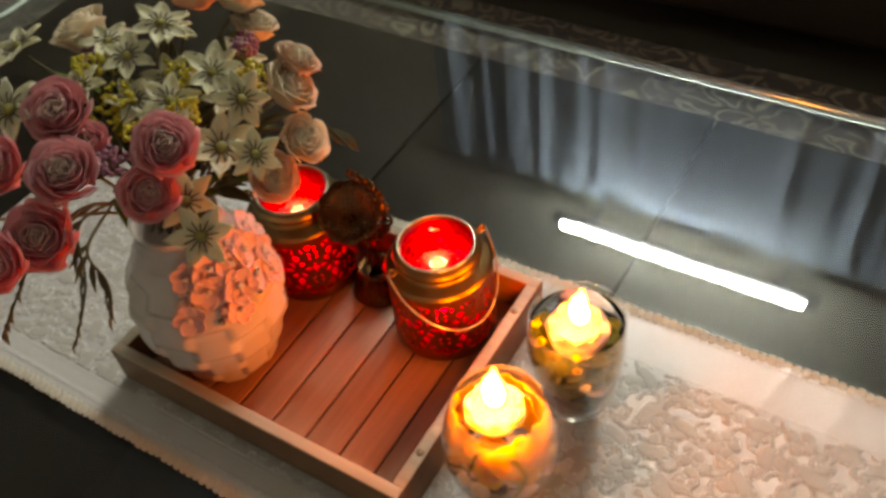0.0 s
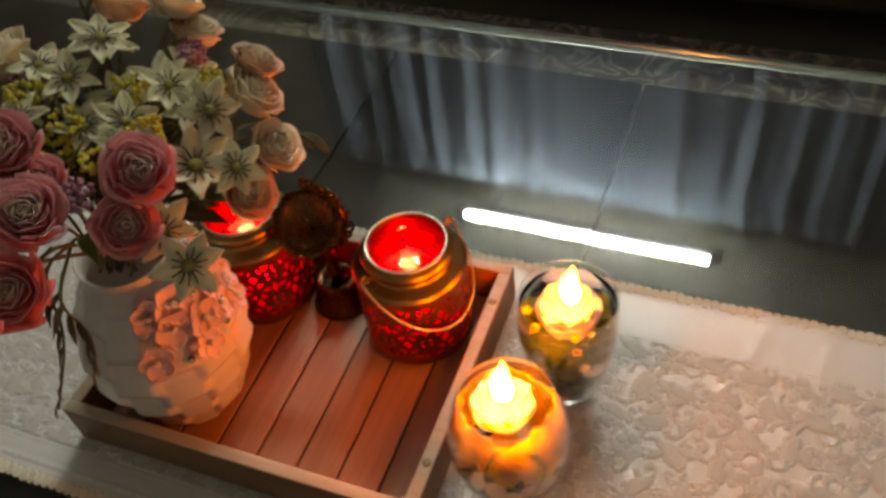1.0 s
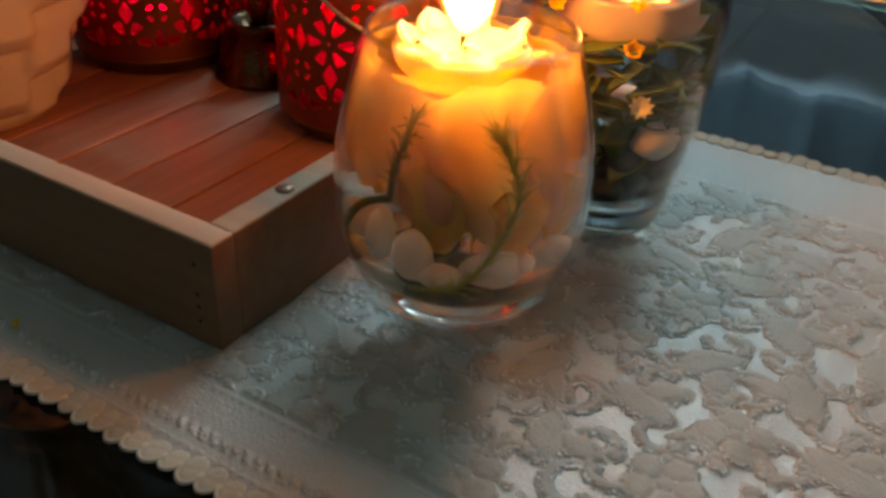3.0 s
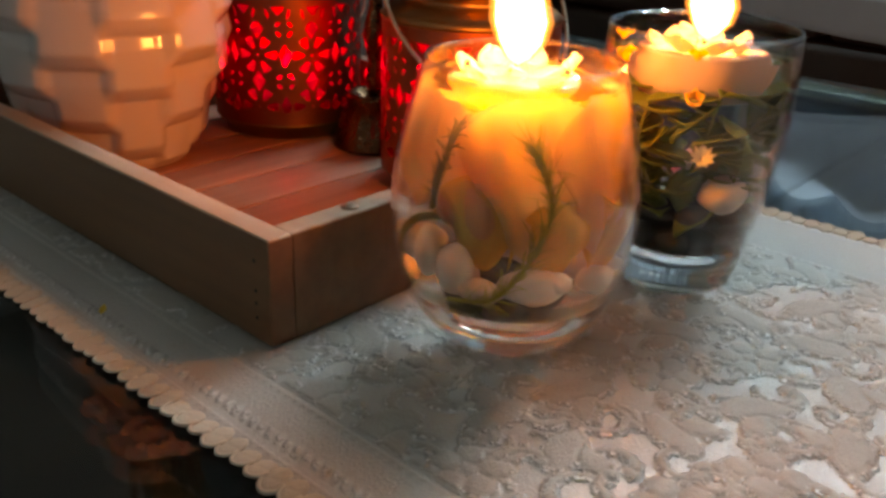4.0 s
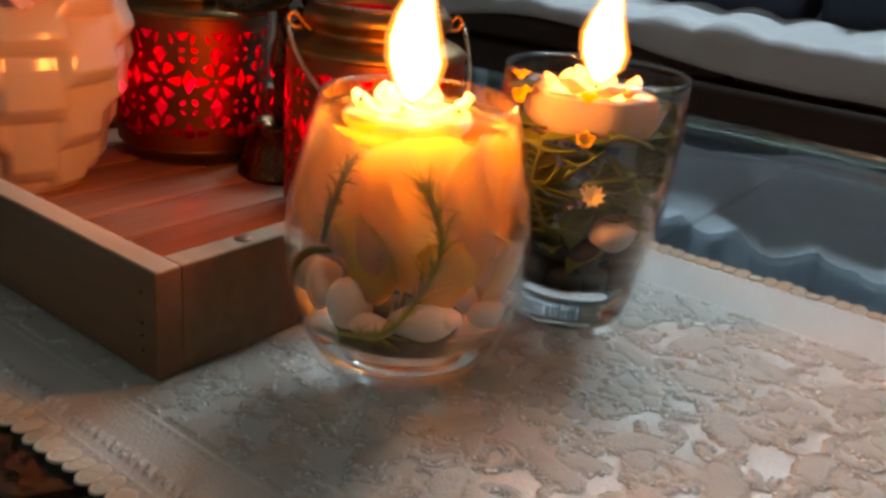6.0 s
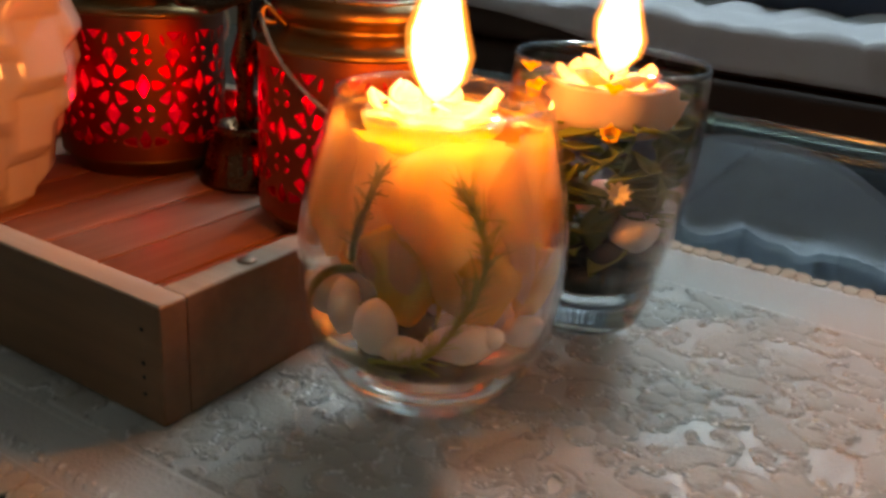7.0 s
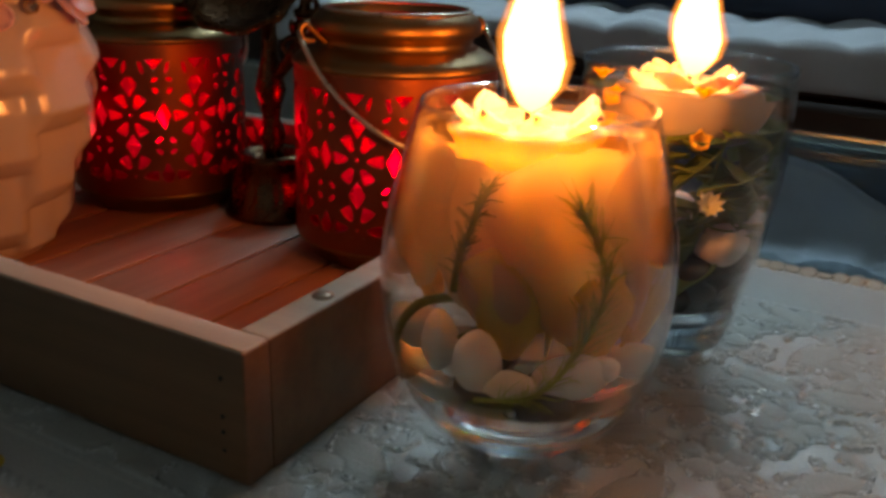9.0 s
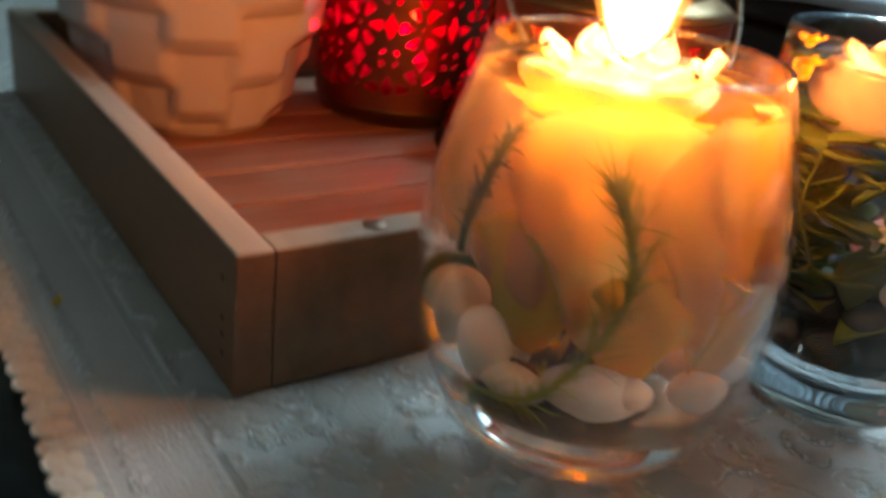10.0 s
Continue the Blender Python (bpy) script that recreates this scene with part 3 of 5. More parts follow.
    bm = box(x0 + 0.002, x1 - 0.002, y0 + 0.001, y1 - 0.001, T - 0.0028, T - 0.0018)
    part("lining", bm, M_TRIM, th, smooth=False)
    # crochet scallops, each a small ring of thread with a filled heart
    bm = ball(bmesh.new(), (0, 0.0000, 0), 1.0, (0.0042, 0.0056, 0.0006), 2)
    tube_along([(0.0038 * math.cos(a), 0.0052 * math.sin(a), 0.0001) for a in (math.pi * i / 8 for i in range(9))], 0.0007, 5, bm=bm)
    sc = mesh_from(bm, "scallop")
    step = 0.0074
    rest = bmesh.new()
    for i in range(int((x1 - x0 - 0.03) / step)):
        x = x0 + 0.015 + step * i
        for y, turned in ((y1, 0), (y0, 180)):
            m = pose(x, y + rnd.uniform(-.0004, .0004), T - 0.0012, rnd.uniform(-9, 9), rnd.uniform(-5, 5), turned + rnd.uniform(-8, 8)) @ Matrix.Scale(rnd.uniform(.9, 1.1), 4)
            if -0.48 < x < 0.60:
                part("scallop", sc, M_TRIM, th, m=m)
            else:
                tube_along([m @ Vector((-0.0037, 0, 0)), m @ Vector((0, 0.0054, 0)), m @ Vector((0.0037, 0, 0))], 0.0012, 5, bm=rest)
    tagged(part("scallop_edging", rest, M_TRIM, th), kind="stuff")


# ---------------------------------------------------------------- tray
TL, TW, TH, TZ = -0.306, 0.2425, 0.0425, 0.0045


def tray():
    t = thing("wooden_tray", "shallow slatted wooden serving tray standing on the runner", "tray", 0, 0, T)
    w = 0.011
    # boards coloured as if in shade, with thin strips coloured lit on top
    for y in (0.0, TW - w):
        part("side_board", box(TL, 0, y, y + w, 0.0006, TH, 0.0008), M_WOOD_SHADED, t)
        part("rim_strip", box(TL + 0.0004, -0.0004, y + 0.0004, y + w - 0.0004, TH - 0.0008, TH + 0.0006, 0.0007), M_WOOD_LIT, t)
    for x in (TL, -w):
        part("end_board", box(x, x + w, w + 0.0001, TW - w - 0.0001, 0.0006, TH, 0.0005), M_WOOD_SHADED, t)
        part("rim_strip", box(x + 0.0004, x + w - 0.0004, w - 0.0002, TW - w + 0.0002, TH - 0.0008, TH + 0.0006, 0.0007), M_WOOD_LIT, t)
    # dark sheet added below the slats, stands in for shade in their gaps
    part("bottom_panel", box(TL + w, -w, w, TW - w, 0.0004, 0.0016), M_GAP_SHADE, t, "thin dark sheet added as shade in the slat gaps", smooth=False)
    edges = [TL + w, -0.260, -0.224, -0.188, -0.1515, -0.1155, -0.080, -0.0445, -w]
    for a, b in zip(edges, edges[1:]):
        part("slat", box(a + 0.0011, b - 0.0011, w, TW - w, 0.0018, TZ, 0.0008), M_WOOD, t)
    bm = lathe([(0, 0.0013), (0.0018, 0.0012), (0.0034, 0.0006), (0.0036, 0)], 16)
    sc = mesh_from(bm, "screw")
    for x in (TL + w / 2, -w / 2):
        for y in (0.043, TW - 0.043):
            part("screw", sc, M_SCREW, t, "small round screw head", m=pose(x, y, TH + 0.0005))
    hole = mesh_from(lathe([(0, 0.0004), (0.0007, 0.0003), (0.0009, 0)], 8), "nail")
    for z in (0.010, 0.016, 0.021, 0.033):
        part("nail", hole, M_BLACK, t, "dark nail head", m=pose(-0.0085, 0.0001, z, 90, 0, 0))


tray()


# ---------------------------------------------------------------- flames
def flame_mesh(h, r, lean=0.0):
    prof = [(0.0, 0.0), (0.45, 0.06), (0.80, 0.16), (1.0, 0.30), (0.92, 0.45), (0.70, 0.62), (0.42, 0.78), (0.18, 0.92), (0, 1.0)]
    bm = lathe([(a * r, b * h) for a, b in prof], 20)
    for v in bm.verts:
        v.co.x += lean * (v.co.z / h) ** 2 * r + 0.12 * r * math.sin(9 * v.co.z / h)
    return bm


def add_flame(owner, x, y, z, h, r, watts, size, tone=(1.0, 0.34, 0.072)):
    """A wick's flame, a part of its candle, and the light that it gives."""
    fl = part("flame", flame_mesh(h, r, 0.12), M_FLAME, owner, "bright yellow candle flame", m=pose(x, y, z))
    fl.visible_shadow = False
    for grow, mat in ((1.06, M_MANTLE), (1.12, M_MANTLE), (1.19, M_MANTLE), (1.27, M_MANTLE)):
        shell = part("mantle", flame_mesh(h * (0.90 + 0.10 * grow), r * grow, 0.12), mat, fl, "thin orange outer mantle")
        shell.visible_shadow = False
    data = bpy.data.lights.new("flame_light", "POINT")
    data.energy, data.color, data.shadow_soft_size = watts, tone, size
    ob = new("flame_light", data)
    base = owner.matrix_basis.translation
    ob.location = base + Vector((x, y, z + 0.28 * h))


# ---------------------------------------------------------------- candle glasses
G1, G2 = (0.0482, 0.0758), (0.067, 0.169)
OUT1 = [(0.0245, 0), (0.0275, 0.002), (0.0342, 0.009), (0.0408, 0.022), (0.0444, 0.037), (0.0454, 0.051), (0.0442, 0.067), (0.0408, 0.083), (0.0374, 0.095), (0.0346, 0.104)]
OUT2 = [(0.0250, 0), (0.0272, 0.003), (0.0305, 0.016), (0.0352, 0.041), (0.0382, 0.064), (0.0392, 0.083), (0.0388, 0.097), (0.0380, 0.108)]


def smooth_profile(p, n=5):
    return [(q.x, q.y) for q in curve_pts([(a, b, 0) for a, b in p], n)]


def at_height(p, z):
    return float(np.interp(z, [q[1] for q in p], [q[0] for q in p]))


def tumbler(name, label, x, y, outline, floor_z, water_z, water=None):
    g = thing(name, label, "glass", x, y, T + 0.0006, "candle glasses on the runner")
    p = smooth_profile(outline)
    wall = 0.0013
    inner = [(max(0.001, r - wall), z) for r, z in p if z > floor_z]
    inner[0] = (inner[0][0] * 0.8, floor_z)
    top = p[-1]
    prof = [(0, 0.0012), (p[0][0] * 0.8, 0.0010)] + p + [(top[0] - wall * 0.5, top[1] + 0.0007)] + inner[::-1] + [(0, floor_z)]
    shell = part("glass_wall", lathe(prof, 96), M_GLASS, g, "clear glass wall with a thick base")
    shell.visible_shadow = False
    base = [(0, 0.0022), (p[0][0] * 0.78, 0.0020)] + [(q - 0.0006, z + 0.0004) for q, z in p if z < floor_z - 0.0018]
    base += [(base[-1][0] * 0.93, floor_z - 0.0008), (0, floor_z - 0.0022)]
    foot = part("thick_base", lathe(base, 72), M_THICK, g, "solid clear glass base")
    foot.visible_shadow = False
    # water fills it to just under the rim
    wp = [(0, floor_z + 0.0004)] + [(max(0.001, r - wall - 0.0003), z) for r, z in p if floor_z + 0.002 < z < water_z]
    rr = wp[-1][0]
    wp += [(rr, water_z), (0, water_z)]
    wat = part("water", lathe(wp, 72), water or M_WATER, g, "clear water filling the glass")
    wat.visible_shadow = False
    rim = lathe([(top[0] - wall * 0.5 + 0.0008 * math.cos(a), top[1] + 0.0008 * math.sin(a)) for a in (2 * math.pi * i / 8 for i in range(9))], 72)
    part("rim", rim, M_GLASS, g)
    return g


tumbler("candle_glass", "bulbous clear tumbler with orange silk and floating candle", *G1, OUT1, 0.0175, 0.098, M_WATER_HAZY)
tumbler("candle_glass", "tapered clear tumbler with green sprigs and floating candle", *G2, OUT2, 0.0170, 0.100)


def pebble(x, y, z, r, squash, rz, material, label, seed, rx=0):
    bm = ball(bmesh.new(), (0, 0, 0), 1.0, (1, 1, 1), 3)
    rnd = random.Random(seed)
    off = Vector((rnd.uniform(0, 9), rnd.uniform(0, 9), rnd.uniform(0, 9)))
    for v in bm.verts:
        k = 1 + 0.16 * noise.noise(v.co * 0.9 + off)
        v.co = Vector((v.co.x * squash[0], v.co.y * squash[1], v.co.z * squash[2])) * r * k
    ob = part("pebble", bm, material, m=pose(x, y, z, rx, 0, rz))
    tagged(ob, label, "pebble", "pebbles in the candle glasses")


def pebbles():
    white = "smooth white pebble lying in the water of the tumbler"
    cx, cy = G1
    for i, (a, rad, z, r, sq, rz) in enumerate([
            (-116, .031, .037, .0100, (.72, .72, 1.25), 20), (-91, .031, .034, .0108, (.85, .75, 1.2), 0), (-71, .032, .028, .0090, (1.2, .85, .75), 20),
            (-38, .031, .031, .0112, (1.3, .78, .82), 45), (-23, .034, .033, .0064, (1, 1, .9), 0), (-150, .029, .036, .0108, (1.1, .9, .8), 60),
            (-166, .035, .054, .0085, (1, .9, .75), 10), (120, .027, .028, .009, (1, .9, .8), 30), (70, .026, .028, .009, (1.1, .8, .8), 80),
            (25, .028, .028, .0085, (1, 1, .8), 10), (-135, .016, .026, .0085, (1, .9, .8), 35)]):
        a = radians(a)
        pebble(cx + 0.9 * rad * math.cos(a), cy + 0.9 * rad * math.sin(a), T + 0.90 * z + 0.0050, 0.74 * r, sq, rz, M_PEBBLE, white, 20 + i)
    for i, (a, rad, z) in enumerate([(-53, .028, .0245), (-100, .014, .024), (0, .010, .024), (140, .016, .024)]):
        a = radians(a)
        pebble(cx + rad * math.cos(a), cy + rad * math.sin(a), T + z, .0085, (1.1, .8, .6), 30 * i, M_DARKPEBBLE,
               "dark glossy pebble lying on the bottom of the tumbler", 40 + i)
    cx, cy = G2
    for i, (a, rad, z, r) in enumerate([(-20, .021, .046, .009), (100, .022, .05, .009)]):
        a = radians(a)
        pebble(cx + rad * math.cos(a), cy + rad * math.sin(a), T + z, r, (1, 1, .95), 20, M_PEBBLE, white, 60 + i)
    for i in range(22):
        a, rad = radians(137.5 * i), .0195 * math.sqrt((i % 11 + .5) / 11)
        pebble(cx + rad * math.cos(a), cy + rad * math.sin(a), T + .0245 + .0115 * (i // 11), .0078, (1.1, .95, .75), 47 * i, M_DARKPEBBLE,
               "dark glossy pebble piled in the foot of the tumbler", 70 + i)


pebbles()


def floating_candle(x, y, z, r, h, wax, label, flame_h, flame_r, seed, depth):
    """A flower-shaped floating candle: a low wax cup with a ragged petal rim, wick and flame."""
    rnd = random.Random(seed)
    c = thing("floating_candle", label, "candle", x, y, z, "floating candles")
    ph = [rnd.uniform(0, 6.28) for _ in range(3)]
    body = [(0, -depth), (r * 0.72, -depth), (r * 0.88, -depth * 0.6), (r * 0.97, -0.002), (r, 0.0), (r * 0.95, 0.0012), (r * 0.7, 0.0005), (0.004, -0.0006), (0, -0.0008)]
    part("wax_body", lathe(body, 48, lambda a, zz, rr: 0.03 * rr * math.sin(6 * a + ph[0])), wax, c)
    n = 7
    for i in range(n):
        a = 2 * math.pi * i / n + rnd.uniform(-.12, .12)
        m = Matrix.Rotation(a - math.pi / 2, 4, "Z") @ pose(0, r * 0.66, 0.0006, 18 + rnd.uniform(0, 26), rnd.uniform(-12, 12), 0)
        bm = petal(bmesh.new(), m, h * rnd.uniform(0.9, 1.5), r * rnd.uniform(0.42, 0.72), 0.2, 0.25, 0.3, 6, 0.05, rnd.uniform(0, 6))
        part("wax_petal", thicken(bm, 0.0016), wax, c)
    part("wick", tube_along(curve_pts([(0, 0, -0.001), (0.0003, 0, 0.005), (0.0012, 0.0004, 0.010)], 6), 0.0009, 7), M_BLACK, c, "black burnt wick")
    add_flame(c, 0.0006, 0, 0.004, flame_h, flame_r, FLAME_WATTS, 0.013)


floating_candle(G1[0] - 0.003, G1[1] - 0.001, T + 0.0978, 0.0230, 0.0066, M_WAX, "yellow flower-shaped floating candle burning in the tumbler", 0.049, 0.0088, 1, 0.010)
floating_candle(G2[0] + 0.001, G2[1] - 0.001, T + 0.0995, 0.0245, 0.0060, M_WAX_WHITE, "pale flower-shaped floating candle burning in the tumbler", 0.044, 0.0085, 2, 0.017)


# ---------------------------------------------------------------- vase
VX, VY, VZ = -0.2340, 0.071, T + 0.0047


def vase():
    v = thing("vase", "white glazed porcelain vase with pink china blossoms", "vase", VX, VY, VZ)
    prof = [(0.000, 0.0370), (0.006, 0.0400), (0.018, 0.0440), (0.034, 0.0500), (0.052, 0.0570), (0.070, 0.0615), (0.090, 0.0620), (0.110, 0.0580),
            (0.128, 0.0505), (0.145, 0.0430), (0.158, 0.0380), (0.168, 0.0350), (0.176, 0.0360)]
    zs, rs = [p[0] for p in prof], [p[1] for p in prof]

    def rad(z):
        return float(np.interp(z, zs, rs))
    cols, step = 12, 0.0350

    def wob(a, z, r):
        # columns of flat facets, each tilted out towards its lower edge, next columns half a step higher
        if z > 0.158 or z < 0.002:
            return 0
        c = a / (2 * math.pi) * cols

        def lift(k):
            d = ((z + 0.010) / step + 0.5 * (k % 2)) % 1.0
            return (1 - d) * min(1.0, d * 4) ** 0.8
        k = math.floor(c)
        s = c - k - 0.5
        half = math.pi / cols
        flat = r * (math.cos(half * 0.85) / max(0.8, math.cos(2 * half * s)) - 1)
        # the step from one column to the next is softly glazed over
        near = min(1.0, max(0.0, (abs(s) - 0.38) / 0.12)) * 0.5
        h = lift(k) * (1 - near) + lift(k + (1 if s > 0 else -1)) * near
        fade = min(1.0, (0.158 - z) / 0.03, z / 0.006)
        return (0.0076 * h + 0.5 * flat) * fade
    fine = [(rad(0.176 * i / 190), 0.176 * i / 190) for i in range(191)]
    outer = lathe([(0, 0.0)] + fine + [(0.033, 0.175), (0.031, 0.165), (0.036, 0.14), (0, 0.12)], 240, wob)
    part("vase_body", outer, M_PORCELAIN, v)

    def on(a, z, out=0.0):
        aa, z = radians(a + 43), z + 0.006
        r = rad(z) + 0.0050 + out
        return Vector((r * math.cos(aa), r * math.sin(aa), z))

    def normal(a, z):
        aa, z = radians(a + 43), z + 0.006
        s = (rad(z + 0.004) - rad(z - 0.004)) / 0.008
        return Vector((math.cos(aa), math.sin(aa), -s)).normalized()
    rnd = random.Random(8)
    spots = [(-95, 0.112, 1.0), (-66, 0.146, 1.2), (-52, 0.122, 1.25), (-28, 0.139, 1.25), (-12, 0.122, 1.1), (-5, 0.147, 1.0), (-75, 0.130, 1.1), (-40, 0.155, 1.0),
             (-88, 0.145, 1.0), (-20, 0.108, 0.9), (-34, 0.118, 1.0), (-60, 0.106, 0.9), (6, 0.132, 1.0), (-48, 0.140, 1.1)]
    for a, z, s in spots:
        m = Matrix.Translation(on(a, z, 0.002)) @ toward(normal(a, z), rnd.uniform(0, 6))
        bm = bmesh.new()
        for i in range(5):
            petal(bm, m @ Matrix.Rotation(2 * math.pi * i / 5, 4, "Z") @ pose(0, 0.002, 0, 5 + rnd.uniform(0, 9), rnd.uniform(-10, 10), 0), 0.0125 * s, 0.0140 * s, 0.13, 0.12, 0.0, 8)
        fl = part("china_blossom", thicken(bm, 0.0009), M_PINKCHINA, v, "pink china blossom")
        bm = bmesh.new()
        for i in range(6):
            petal(bm, m @ Matrix.Rotation(1.047 * i, 4, "Z") @ pose(0, 0.0003, 0.001, 58, 0, 0), 0.0050 * s, 0.0046 * s, 0.5, 0.2, 0.0, 4)
        part("pearl_heart", thicken(bm, 0.0008), M_PEARL, fl, "pearly curled heart")
    bud = mesh_from(lathe([(0, 0), (0.0032, 0.0012), (0.0026, 0.004), (0, 0.006)], 6), "rhinestone", smooth=False)
    for a, z in ((-40, 0.105), (-75, 0.102), (-90, 0.123), (-18, 0.111), (-58, 0.111), (-30, 0.118), (-82, 0.153), (2, 0.133), (-46, 0.140)):
        part("rhinestone", bud, M_STONE_CLEAR, v, "faceted clear stone", m=Matrix.Translation(on(a, z, -0.001)) @ toward(normal(a, z)))
    for a, z in ((-97, 0.133), (-70, 0.110), (-22, 0.117), (-8, 0.115), (-36, 0.126)):
        part("china_bud", ball(bmesh.new(), on(a, z, 0.001), 0.0042, (1, 1, 1), 2), M_PINKCHINA, v, "small pink bud")


vase()


# ---------------------------------------------------------------- lanterns
L1, L2 = (-0.068, 0.183), (-0.221, 0.183)
LZ = T + TZ + 0.0005


def motif(u, v):
    """Where the fretwork is metal (above 0). u: tiles round, v: tiles up."""
    a, b = (u % 1.0) * 2 - 1, (v % 1.0) * 2 - 1
    d, ang = math.hypot(a, b), math.atan2(b, a)
    petals = min(0.27 - abs(d - 0.50), 0.30 * math.cos(6 * ang) + 0.08 - 0.25 * abs(d - 0.55))
    heart = 0.10 - d
    p, q = abs(a) - 1, abs(b) - 1
    kite = 0.27 - abs(p) - 0.50 * abs(b)
    kite_up = 0.30 - abs(a) - 0.62 * abs(q)
    c, turn = math.hypot(p, q), math.atan2(q, p)
    curl = min(0.40 - c, c - 0.17, 0.26 * math.cos(4 * turn + 1.2 * c + math.pi) + 0.06)
    return -max(petals, heart, kite, kite_up, curl) + 0.045


def fret_body(r, z0, z1, tiles, nu=360, nv=108, thick=0.0012):
    """A pierced metal cylinder, its holes cut along smooth lines."""
    h = z1 - z0
    band = 0.10

    def field(i, j):
        v = j / nv
        if v < band or v > 1 - 0.06:
            return 0.2
        if v > 0.80:
            # row of small triangles and leaf-shaped holes under the shoulder
            a, b = (i / nu * (tiles + 5)) % 1.0 * 2 - 1, (v - 0.80) / 0.14
            tri = min(0.80 - b, b - 0.35, 0.8 * (b - 0.30) - abs(a) * 0.9)
            slot = 0.13 - math.hypot((abs(a) - 0.62 - 0.25 * (b - 0.5)) * 1.3, (b - 0.42) * 0.42)
            return -max(tri, slot)
        vv = (v - band) / (0.80 - band) * 1.75 + 0.38
        return min(motif(i / nu * tiles, vv), (v - band) * 14, (0.80 - v) * 14 + 0.1)
    F = [[field(i % nu, j) for j in range(nv + 1)] for i in range(nu + 1)]
    pts, index, faces = [], {}, []

    def vert(key, i, j):
        if key not in index:
            index[key] = len(pts)
            pts.append((i, j))
        return index[key]
    for i in range(nu):
        for j in range(nv):
            ring = [(i, j), (i + 1, j), (i + 1, j + 1), (i, j + 1)]
            poly = []
            for k in range(4):
                p, q = ring[k], ring[(k + 1) % 4]
                fp, fq = F[p[0]][p[1]], F[q[0]][q[1]]
                if fp > 0:
                    poly.append(vert((p[0] % nu, p[1]), *p))
                if (fp > 0) != (fq > 0):
                    t = fp / (fp - fq)
                    lo, hi = sorted([(p[0] % nu, p[1]), (q[0] % nu, q[1])])
                    poly.append(vert((lo, hi), p[0] + t * (q[0] - p[0]), p[1] + t * (q[1] - p[1])))
            if len(poly) >= 3:
                faces.append(poly)
    n = len(pts)

    def place(i, j, rr):
        a = 2 * math.pi * i / nu
        return (rr * math.cos(a), rr * math.sin(a), z0 + h * j / nv)
    verts = [place(i, j, r) for i, j in pts] + [place(i, j, r - thick) for i, j in pts]
    count = {}
    for poly in faces:
        for k in range(len(poly)):
            e = (poly[k], poly[(k + 1) % len(poly)])
            count[tuple(sorted(e))] = None if tuple(sorted(e)) in count else e
    walls = [(e[1], e[0], e[0] + n, e[1] + n) for e in count.values() if e]
    me = bpy.data.meshes.new("fretwork")
    me.from_pydata(verts, [], faces + [[k + n for k in p[::-1]] for p in faces] + walls)
    me.update()
    return me


